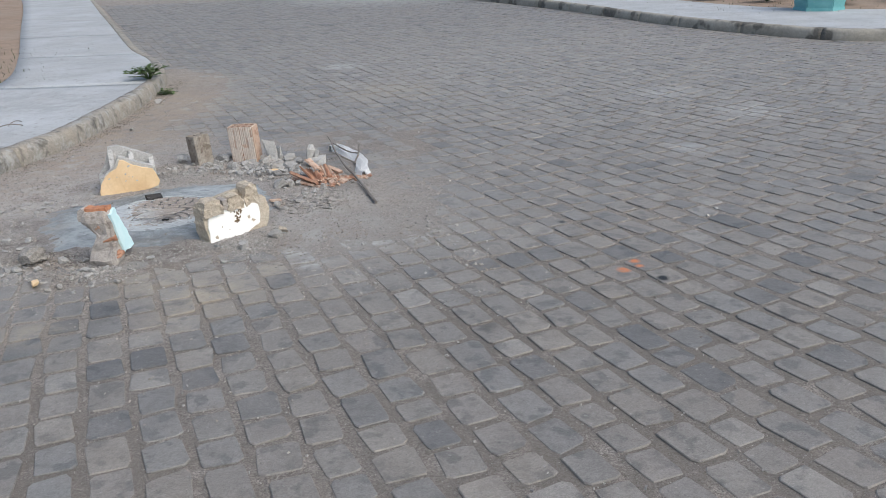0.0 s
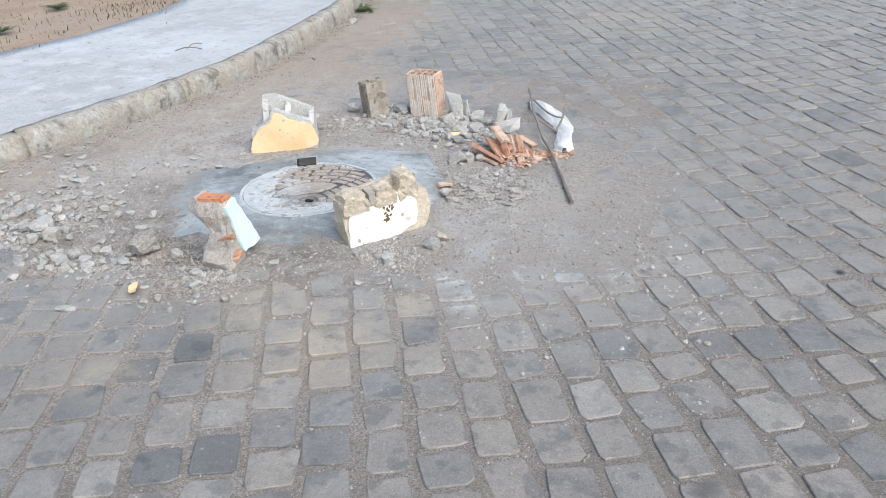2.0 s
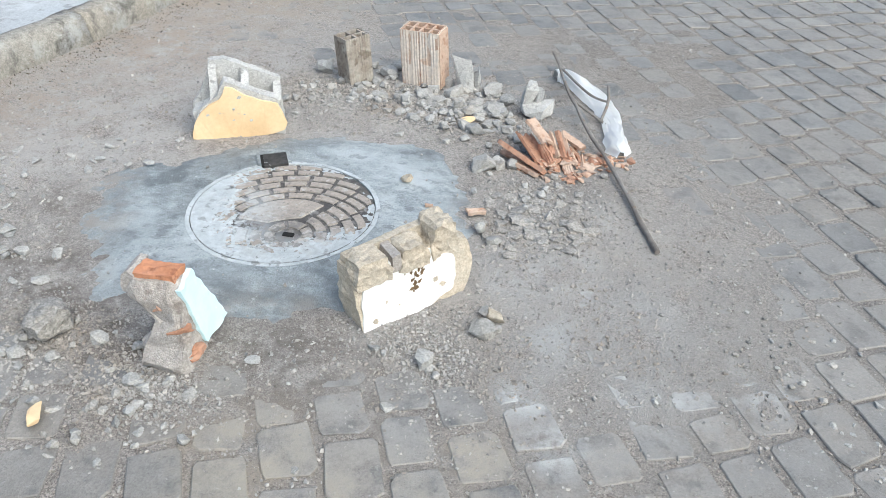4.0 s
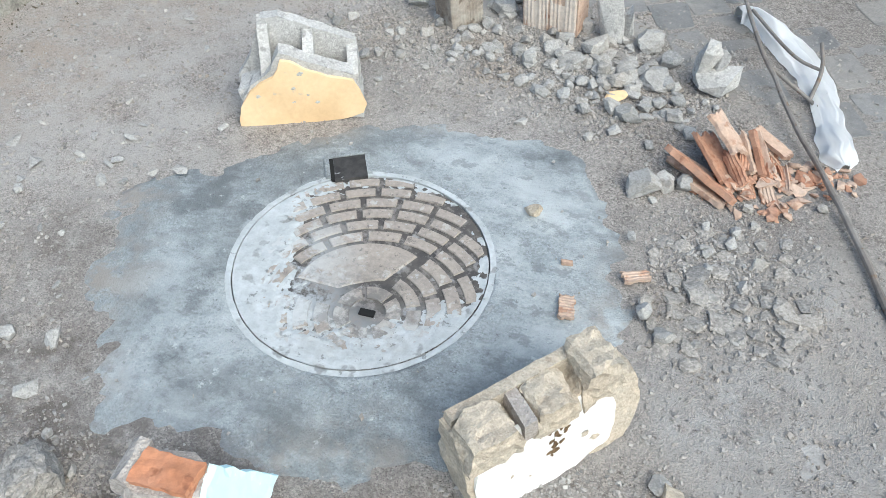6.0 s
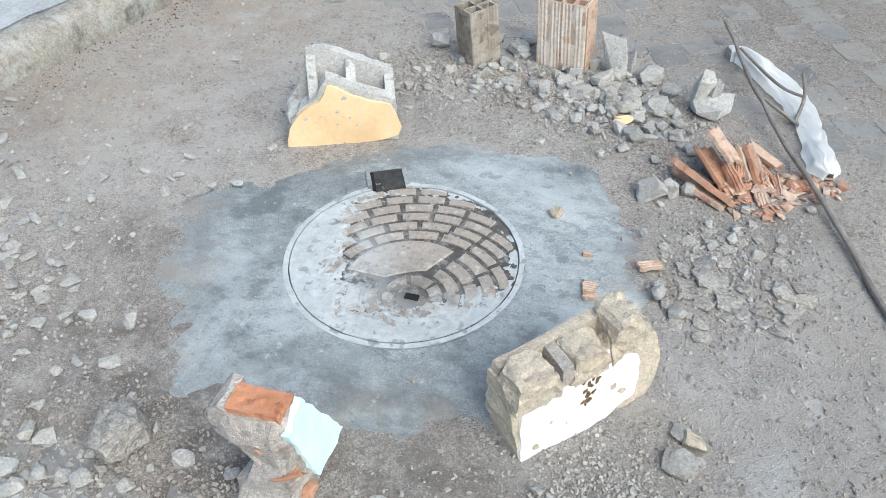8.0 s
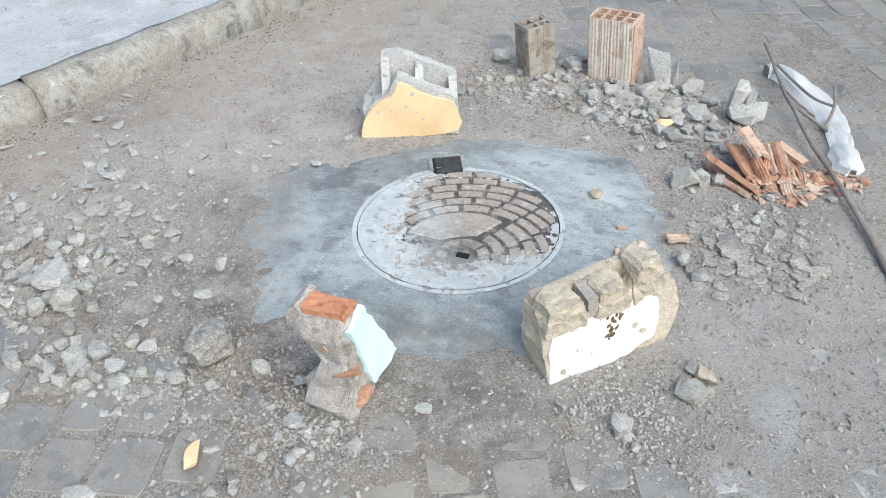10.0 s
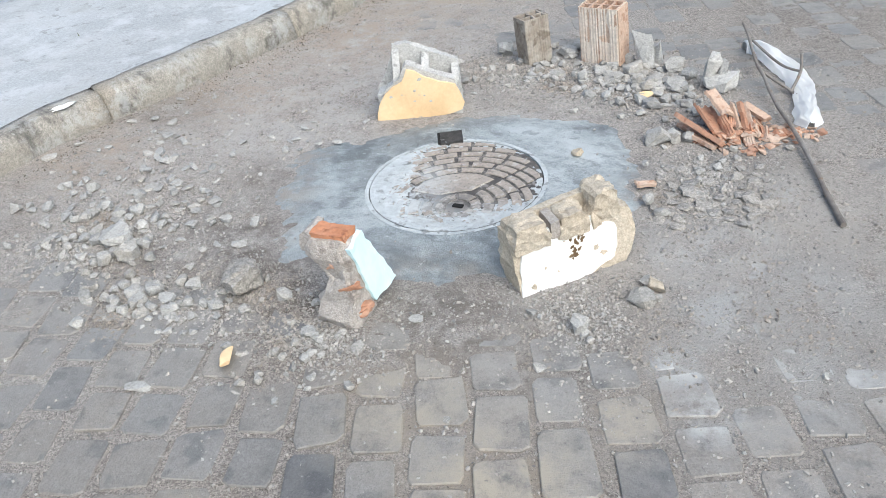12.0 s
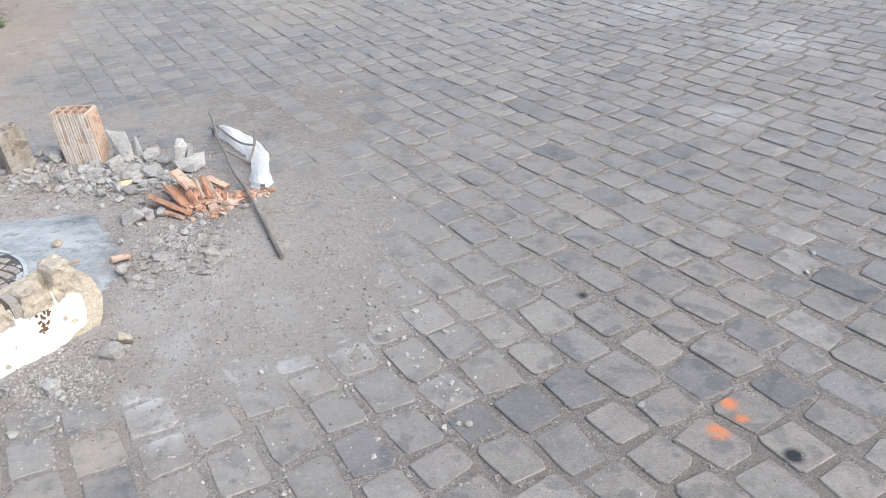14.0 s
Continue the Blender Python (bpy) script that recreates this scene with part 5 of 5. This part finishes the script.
for cx, cy, rx, ry, n, big in ((-2.6, 4.15, 0.26, 0.22, 46, 0.062), (-2.5, 3.92, 0.26, 0.1, 26, 0.055), (-2.25, 4.6, 0.1, 0.06, 12, 0.045), (-2.85, 4.45, 0.22, 0.2, 18, 0.055), (-2.1, 4.85, 0.4, 0.3, 12, 0.04), (-0.95, 5.2, 0.1, 0.08, 14, 0.06)):
    for _ in range(n):
        x, y = cx + rnd_flake.gauss(0, 0.8) * rx, cy + rnd_flake.gauss(0, 0.8) * ry
        if x < left_edge(y) + 0.05:
            continue
        w = big * rnd_flake.uniform(0.4, 1.0)
        stone(x, y, w, max(0.008, w * rnd_flake.uniform(0.2, 0.38)), "thin flat flake of grey mortar on the dirt", "mortar flakes", flake_meshes, rnd_flake, "mortar_flake", 0.12, None, (0.45, 0.8))
for (cx, cy, rx, ry), n, big in zip(CLUSTERS + [(-1.42, 5.5, 0.12, 0.08), (-1.12, 5.33, 0.14, 0.1), (-2.45, 3.80, 0.13, 0.07), (-2.12, 3.585, 0.15, 0.05), (-2.6, 3.98, 0.2, 0.14)], (46, 24, 26, 42, 36, 24, 22, 18, 12, 22, 20, 16, 18, 18), (0.034, 0.036, 0.028, 0.038, 0.042, 0.034, 0.036, 0.028, 0.026, 0.05, 0.055, 0.056, 0.05, 0.052)):
    for _ in range(n):
        x, y = cx + rnd.gauss(0, 0.75) * rx, cy + rnd.gauss(0, 0.75) * ry
        s = big * rnd.uniform(0.35, 1.0)
        stone(x, y, s, s * 0.65, "small grey pebble of crushed rubble", "rubble pebbles", small_meshes, rnd, "rubble_pebble", 0.05)

# crushed rubble thickening the heap by the bricks and the spill beside the chunks
rnd_heap = random.Random(77)
heap_verts, heap_faces = [], []
for cx, cy, rx, ry, n, big in ((-1.22, 5.30, 0.16, 0.10, 34, 0.06), (-0.98, 5.20, 0.13, 0.10, 26, 0.055), (-1.52, 5.30, 0.10, 0.06, 14, 0.04), (-2.25, 3.68, 0.28, 0.10, 26, 0.045), (-2.75, 3.95, 0.22, 0.2, 18, 0.05), (-1.62, 3.42, 0.14, 0.06, 18, 0.034)):
    for _ in range(n):
        x, y = cx + rnd_heap.gauss(0, 0.75) * rx, cy + rnd_heap.gauss(0, 0.75) * ry
        s = big * rnd_heap.uniform(0.35, 1.0)
        piece = bmesh.new()
        piece.from_mesh(rnd_heap.choice(small_meshes))
        piece.transform(pose(x, y, ground_z(x, y) + s * 0.29, rnd_heap.uniform(-12, 12), rnd_heap.uniform(-12, 12), rnd_heap.uniform(0, 360)) @ Matrix.Diagonal((s, s * rnd_heap.uniform(0.7, 1.0), s * 0.65, 1)))
        base = len(heap_verts)
        piece.verts.index_update()
        heap_verts.extend(tuple(v.co) for v in piece.verts)
        heap_faces.extend(tuple(base + v.index for v in f.verts) for f in piece.faces)
        piece.free()
heap = bpy.data.meshes.new("crushed_rubble")
heap.from_pydata(heap_verts, [], heap_faces)
heap.materials.append(M_STONE)
tagged(new("crushed_rubble", heap), "crushed grey rubble spilled between the larger stones", "rubble", "", "stuff")

clods = [mesh_of(angular(440 + i, 18, 2, 0.05), "dirt_clod", M_CLOD) for i in range(9)]
for i in range(8):
    for j in range(9):
        x, y = -0.86 + i * 0.046 + rnd.uniform(-0.014, 0.014), 4.33 + j * 0.05 + (i % 2) * 0.025 + rnd.uniform(-0.016, 0.016)
        if ((x + 0.71) / 0.19) ** 2 + ((y - 4.56) / 0.25) ** 2 > 1 + rnd.uniform(-0.3, 0.25) or rnd.random() < 0.2:
            continue
        w = rnd.uniform(0.024, 0.05) * (1.7 if rnd.random() < 0.16 else 1)
        stone(x, y, w, w * rnd.uniform(0.2, 0.36), "flat dry clod of cracked grey dirt crust", "dirt clods", clods, rnd, "dirt_clod", 0.34, None, (0.75, 1.0))

mesh = mesh_of(angular(404, 26, 4, 0.08), "mortar_lump", M_CLOD)
stone(-1.90, 3.735, 0.125, 0.088, "large brown-grey lump of crumbling mortar", "", [mesh], random.Random(2), "mortar_lump")
mesh = mesh_of(angular(405, 18, 3, 0.05), "concrete_lump", M_BLOCK)
ob = stone(-1.095, 5.475, 0.075, 0.185, "pale grey concrete shard leaning on the brick", "", [mesh], random.Random(3), "concrete_shard")
ob = stone(-1.05, 5.50, 0.055, 0.13, "rough grey concrete shard behind another", "", [mesh], random.Random(9), "concrete_shard")
angle = thing("concrete_fragment", "L-shaped fragment of pale concrete block", "concrete block", pose(-0.858, 5.275, 0.0, 0, 0, -12))
part("base", angular(451, 20, 2, 0.03), M_BLOCK, angle, m=pose(0.075, 0.03, 0.035, 0, 4, 10) @ Matrix.Diagonal((0.125, 0.085, 0.08, 1)))
part("upright", angular(452, 20, 2, 0.03), M_BLOCK, angle, m=pose(0.038, 0.045, 0.075, 0, 8, 20) @ Matrix.Diagonal((0.06, 0.05, 0.14, 1)))
part("ridge", angular(453, 20, 2, 0.03), M_BLOCK, angle, m=pose(0.07, 0.055, 0.06, 0, 12, 20) @ Matrix.Diagonal((0.035, 0.04, 0.12, 1)))
mesh = mesh_of(chipped(407, 3, 12), "brown_brick_cube", M_MORTAR)
stone(-0.765, 4.03, 0.055, 0.045, "small tan cube of broken brick", "", [mesh], random.Random(4), "brick_piece")
mesh = mesh_of(chipped(408, 3, 12), "tan_pebble", M_MORTAR)
stone(-1.165, 4.665, 0.05, 0.03, "tan stone lying on the fresh cement", "", [mesh], random.Random(4), "tan_stone")
y_mesh = mesh_of(chipped(409, 3, 12), "yellow_chip", M_YELLOW)
ob = stone(-1.035, 5.175, 0.062, 0.022, "chip of yellow painted plaster", "", [y_mesh], random.Random(6), "plaster_chip")
ob = stone(-1.757, 3.455, 0.035, 0.03, "yellow and white sliver of plaster", "", [mesh_of(chipped(410, 3, 12), "yellow_chip", M_YELLOW)], random.Random(6), "plaster_chip")
ob.matrix_basis = pose(-1.757, 3.455, 0.012, 0, 8, 115) @ Matrix.Diagonal((0.085, 0.036, 0.032, 1))
for x, y, w, d, rz in ((-1.033, 4.405, 0.034, 0.062, 8), (-0.90, 4.53, 0.062, 0.03, 25), (-1.055, 4.53, 0.026, 0.012, 10)):
    shard("tile_shard", "small ribbed orange clay tile chip on cement", pose(x, y, 0.014, 0, 4, rz), w, d, 0.009, M_CLAYPALE, 0, x)
for _ in range(70):
    x, y = (0.08 + rnd.gauss(0, 0.07), 3.86 + rnd.gauss(0, 0.2)) if rnd.random() < 0.6 else (-0.1 + rnd.gauss(0, 0.45), 3.7 + rnd.gauss(0, 0.4))
    s = rnd.uniform(0.008, 0.021)
    stone(x, y, s, s * 0.6, "single pale pebble on the paving", "loose pebbles", small_meshes, rnd, "pebble")
for x, y, s in ((0.206, 3.519, 0.022), (0.108, 4.044, 0.022), (0.191, 3.916, 0.026), (0.067, 3.826, 0.022), (0.085, 3.81, 0.016), (0.13, 4.02, 0.016), (1.458, 4.16, 0.02), (1.378, 4.051, 0.02), (0.562, 4.43, 0.018), (-2.6, 7.75, 0.07), (-2.45, 6.6, 0.04)):
    stone(x, y, s, s * 0.7, "single pale pebble on the paving", "loose pebbles", small_meshes, rnd, "pebble")


BALL = np.array([(x, y, z) for x in (-0.8, 0.8) for y in (-0.8, 0.8) for z in (-0.8, 0.8)])
spin = random.Random(31)
BITS = []
for _ in range(40):
    turn = np.array(Euler((spin.uniform(0, 6.3), spin.uniform(0, 6.3), spin.uniform(0, 6.3))).to_matrix())
    BITS.append((BALL * np.array([spin.uniform(0.6, 1.15), spin.uniform(0.5, 1.0), spin.uniform(0.4, 0.9)])) @ turn.T)
BALL_F = [(0, 1, 3, 2), (4, 6, 7, 5), (0, 4, 5, 1), (2, 3, 7, 6), (0, 2, 6, 4), (1, 5, 7, 3)]


def tiny(name, label, count, spots, seed, mat, lo, hi):
    """Countless grains as one mesh."""
    rng = np.random.default_rng(seed)
    verts, faces = [], []
    made = 0
    while made < count:
        cx, cy, rx, ry = spots[rng.integers(len(spots))]
        x, y = cx + rng.normal() * rx * 0.85, cy + rng.normal() * ry * 0.85
        if x < left_edge(y) + 0.01 or math.hypot(x - COVER.x, y - COVER.y) < 0.32:
            continue
        s = lo + (hi - lo) * rng.random() ** 5.5
        z = ground_z(x, y)
        if math.hypot(x - COVER.x, y - COVER.y) < 0.7 and math.hypot(x - COVER.x, y - COVER.y) < apron_radius(math.atan2(y - COVER.y, x - COVER.x)):
            if rng.random() < 0.965:
                continue
            z = 0.015
        elif dirt_cover(x, y) < 0.4:
            z = max(z, -0.004)
        k = len(verts)
        a, sx, sy, sz = rng.random() * 6.28, s * (0.4 + 0.2 * rng.random()), s * (0.3 + 0.2 * rng.random()), s * (0.32 + 0.15 * rng.random())
        ca, sa = math.cos(a), math.sin(a)
        for px, py, pz in BITS[rng.integers(40)] + rng.normal(0, 0.2, BALL.shape):
            verts.append((x + ca * px * sx - sa * py * sy, y + sa * px * sx + ca * py * sy, z + sz * (pz + 0.35)))
        faces += [tuple(k + a_ for a_ in f) for f in BALL_F]
        made += 1
    me = bpy.data.meshes.new(name)
    me.from_pydata(verts, [], faces)
    me.materials.append(mat)
    return tagged(new(name, me), label, "gravel", "", "stuff")


tiny("gravel", "fine grey gravel and grit strewn over the dirt", 90000, CLUSTERS + [(-1.52, 5.34, 0.28, 0.1), (-1.15, 5.28, 0.22, 0.14), (-1.52, 5.36, 0.28, 0.1), (-0.95, 5.2, 0.2, 0.16), (-2.0, 4.6, 1.2, 1.0), (-1.6, 5.2, 1.0, 0.6), (-2.5, 4.4, 0.8, 0.8), (-0.5, 4.3, 0.6, 0.6), (-1.6, 3.6, 1.0, 0.3), (-2.6, 5.4, 0.5, 1.2), (-1.6, 4.4, 1.3, 1.0), (-1.0, 5.4, 0.8, 0.5), (-0.6, 4.2, 0.5, 0.5)], 4, M_GRAVEL, 0.0026, 0.014)
tiny("grit", "pale grit lying in the paving joints", 14000, [(0.1, 3.7, 0.35, 0.45), (0.2, 3.6, 1.3, 1.2), (-1.0, 2.9, 1.2, 0.8), (0.3, 4.6, 1.2, 1.2), (-2.8, 6.2, 0.5, 2.0)], 5, M_GRAVEL, 0.0025, 0.012)

tiny("litter", "dark soil and dry litter gathered at the kerb foot", 3000, [(left_edge(y) + 0.07, y, 0.05, 0.3) for y in (4.4, 5.0, 5.6, 6.2, 6.8, 7.4, 8.0, 8.6)], 6, M_SOIL, 0.003, 0.011)
smear = chipped(470, 4, 5, 1.6)
ob = new("paint_smear", mesh_of(smear, "paint_smear", M_WHITE))
ob.matrix_basis = pose(-3.235, 4.43, KERB_H + 0.001, 0, 0, 66) @ Matrix.Diagonal((0.12, 0.055, 0.010, 1))
tagged(ob, "white plaster smear on the kerb top", "smear")

# ---- weeds ----
def plant(name, label, x, y, z, count, height, spread, mat, seed, leaf=0.012):
    top = thing(name, label, "plant", pose(x, y, z))
    r = random.Random(seed)
    leaves, stems = bmesh.new(), bmesh.new()
    for _ in range(count):
        a, out, up = r.uniform(0, 6.28), r.uniform(0.2, 1) * spread, r.uniform(0.35, 1) * height
        tip = Vector((math.cos(a) * out, math.sin(a) * out, up))
        mid = Vector((tip.x * 0.35, tip.y * 0.35, up * 0.75))
        tube(stems, [Vector((0, 0, -0.01)), mid, tip], leaf * 0.09, 3)
        for j in range(7):
            c = mid.lerp(tip, j / 6)
            b = r.uniform(0, 6.28)
            d = Vector((math.cos(b), math.sin(b), r.uniform(-0.2, 0.5))) * leaf * r.uniform(0.7, 1.5)
            s = Vector((-d.y, d.x, 0)) * 0.35
            vs = [leaves.verts.new(c), leaves.verts.new(c + d * 0.5 + s), leaves.verts.new(c + d), leaves.verts.new(c + d * 0.5 - s)]
            leaves.faces.new(vs)
    part("foliage", leaves, mat, top)
    part("stalk", stems, mat, top)
    return top


plant("weed", "small green weed growing at the kerb", -2.90, 8.45, KERB_H, 26, 0.13, 0.26, M_LEAF, 3, 0.05)
plant("weed", "small green weed growing at the kerb", -2.70, 8.2, 0.0, 12, 0.06, 0.16, M_LEAF, 4, 0.035)
tw = thing("twig", "dry forked twig lying on the sidewalk", "twig", pose(-3.25, 6.25, KERB_H))
part("stem", tube(bmesh.new(), bent((-0.08, 0, 0.006), (0.1, 0.05, 0.01), 0.02, 8), 0.004), M_STEEL, tw)
part("fork", tube(bmesh.new(), bent((0.0, 0.02, 0.015), (0.05, 0.14, 0.02), 0.02, 8), 0.003), M_STEEL, tw)
rnd = random.Random(77)
proto = plant("bush", "low scrubby green weeds on the bare earth", -7.3, 10.4, 0.15, 95, 0.22, 0.6, M_LEAF, 5, 0.045)
for x, y, s in ((-8.2, 11.6, 1.2), (-9.2, 13.2, 1.4), (-7.9, 9.6, 0.9), (-8.8, 10.4, 1.1), (-6.7, 8.2, 0.45), (-10.2, 12.2, 1.3), (-6.2, 7.0, 0.35), (-5.4, 7.6, 0.25), (-7.6, 10.9, 1.1), (-8.4, 9.2, 0.8), (-9.0, 11.2, 1.2), (-6.1, 6.4, 0.3), (-5.2, 6.7, 0.2), (-9.6, 15.6, 1.1), (6.4, 13.6, 0.9), (5.6, 14.4, 0.8), (7.4, 13.4, 0.9), (8.6, 13.2, 1.0), (4.9, 15.3, 0.7), (9.8, 12.9, 0.9)):
    c = copy_thing(proto, pose(x, y, 0.14, 0, 0, rnd.uniform(0, 360)))
    c.scale = (s, s, s * 0.8)


def grass(name, label, spots, count, seed):
    rng = np.random.default_rng(seed)
    verts, faces = [], []
    for _ in range(count):
        cx, cy, r_ = spots[rng.integers(len(spots))]
        x, y = cx + rng.normal() * r_ * 1.6, cy + rng.normal() * r_ * 1.6
        h, a, w = 0.008 + 0.025 * rng.random(), rng.random() * 6.28, 0.003 + 0.004 * rng.random()
        k = len(verts)
        dx, dy = math.cos(a), math.sin(a)
        verts += [(x - dy * w, y + dx * w, 0.11), (x + dy * w, y - dx * w, 0.11), (x + dx * h * 0.9, y + dy * h * 0.9, 0.13 + h)]
        faces.append((k, k + 1, k + 2))
    me = bpy.data.meshes.new(name)
    me.from_pydata(verts, [], faces)
    me.materials.append(M_DRY)
    return tagged(new(name, me), label, "grass", "", "stuff")


grass("dry_grass", "patchy dry grass on the earth verge", [(-5.3, 6.6, 0.35), (-5.9, 8.0, 0.4), (-6.3, 6.0, 0.5), (-5.0, 9.0, 0.25), (-7.2, 8.6, 0.5), (-6.0, 10.5, 0.4), (-8.5, 9.5, 0.7), (-4.75, 7.8, 0.15), (7.5, 13.6, 1.2), (5.6, 14.5, 0.6)], 1800, 8)
bin_ = thing("planter", "teal painted concrete planter base on the far sidewalk", "planter", pose(5.74, 12.75, KERB_H - 0.01, 0, 0, 8))
bm = bmesh.new()
bmesh.ops.create_cone(bm, cap_ends=True, segments=6, radius1=0.34, radius2=0.44, depth=0.7, matrix=Matrix.Translation((0, 0, 0.36)))
bmesh.ops.bevel(bm, geom=bm.edges[:], offset=0.012, segments=2, affect="EDGES")
part("bowl", bm, M_TEAL, bin_)
bm = bmesh.new()
bmesh.ops.create_cone(bm, cap_ends=True, segments=6, radius1=0.36, radius2=0.35, depth=0.05, matrix=Matrix.Translation((0, 0, 0.025)))
part("foot", bm, M_TEAL, bin_)

# ---- street setts ----
ANG = radians(-65.5)
D, N_ = Vector((math.cos(ANG), math.sin(ANG))), Vector((-math.sin(ANG), math.cos(ANG)))


def on_street(u, s):
    """Courses fan out slightly towards the near end of the street."""
    fan = 1.0 + 0.043 * max(-3.0, min(2.6, s))
    bend = 0.012 * math.sin(s * 0.9 + u * 0.4)
    return Vector((0.15, 3.0)) + D * s + N_ * (u * fan + bend)


def sett_shape(seed):
    """A unit sett: rounded worn top, 38 triangles."""
    r = random.Random(seed)
    c = 0.22
    base = [(-1 + c, -1), (1 - c, -1), (1, -1 + c), (1, 1 - c), (1 - c, 1), (-1 + c, 1), (-1, 1 - c), (-1, -1 + c)]
    base = [(x * 0.5 + r.uniform(-0.06, 0.05), y * 0.5 + r.uniform(-0.06, 0.05)) for x, y in base]
    rings = []
    for k, z in ((0.99, -0.03), (1.0, -0.0026), (0.958, 0.0)):
        rings.append([(x * k, y * k, z + (r.uniform(-0.001, 0.0012) if z > -0.01 else 0)) for x, y in base])
    return [v for ring in rings for v in ring]


SETT_FACES = [(r * 8 + i, r * 8 + (i + 1) % 8, r * 8 + 8 + (i + 1) % 8, r * 8 + 8 + i) for r in range(2) for i in range(8)] + [tuple(range(16, 24))]
SHAPES = [sett_shape(500 + i) for i in range(14)]
sett_meshes = []
for sh in SHAPES:
    me = bpy.data.meshes.new("sett")
    me.from_pydata(sh, [], SETT_FACES)
    me.materials.append(M_SETT)
    sett_meshes.append(me)
rnd = random.Random(9)
far_v, far_f, singles = [], [], 0
s_start = -24.0
for c in range(-75, 70):
    u = c * 0.147
    width = rnd.uniform(0.112, 0.127)
    s = s_start + rnd.uniform(0, 0.2)
    while s < 5.6:
        length = rnd.choice((0.11, 0.125, 0.135, 0.14, 0.145, 0.15, 0.16, 0.18)) * rnd.uniform(0.95, 1.05)
        mid = s + length / 2
        s += length + rnd.uniform(0.016, 0.028)
        p = on_street(u + rnd.uniform(-0.007, 0.007), mid)
        w = width * rnd.uniform(0.92, 1.06)
        if not (-1.6 < p.y < 22 and left_edge(p.y) + 0.07 < p.x < min(right_edge(p.y) - 0.05, 4.6 + 0.3 * p.y)):
            continue
        if dirt_cover(p.x, p.y) > 0.985 or (abs(p.x - COVER.x) < 0.66 and abs(p.y - COVER.y) < 0.6 and math.hypot(p.x - COVER.x, p.y - COVER.y) < apron_radius(math.atan2(p.y - COVER.y, p.x - COVER.x)) - 0.02):
            continue
        q = on_street(u, mid + 0.05) - on_street(u, mid - 0.05)
        m = pose(p.x, p.y, rnd.uniform(-0.003, 0.002), rnd.uniform(-0.7, 0.7), rnd.uniform(-0.7, 0.7), math.degrees(math.atan2(q.y, q.x)) + rnd.uniform(-3.5, 3.5)) @ Matrix.Diagonal((length, w, 1, 1))
        k = rnd.randrange(14)
        if singles < 300 and -2.2 < p.x < 0.9 and 2.5 < p.y < 3.95:
            ob = new("sett", sett_meshes[k])
            ob.parent = ground
            ob.matrix_basis = m
            singles += 1
        else:
            b = len(far_v)
            far_v += [tuple(m @ Vector(v)) for v in SHAPES[k]]
            far_f += [tuple(b + i for i in f) for f in SETT_FACES]
me = bpy.data.meshes.new("setts")
me.from_pydata(far_v, [], far_f)
me.materials.append(M_SETT_FAR)
rest = tagged(new("setts", me), "worn grey granite setts laid in rows with sandy joints", "", "", "stuff")
rest.parent = ground
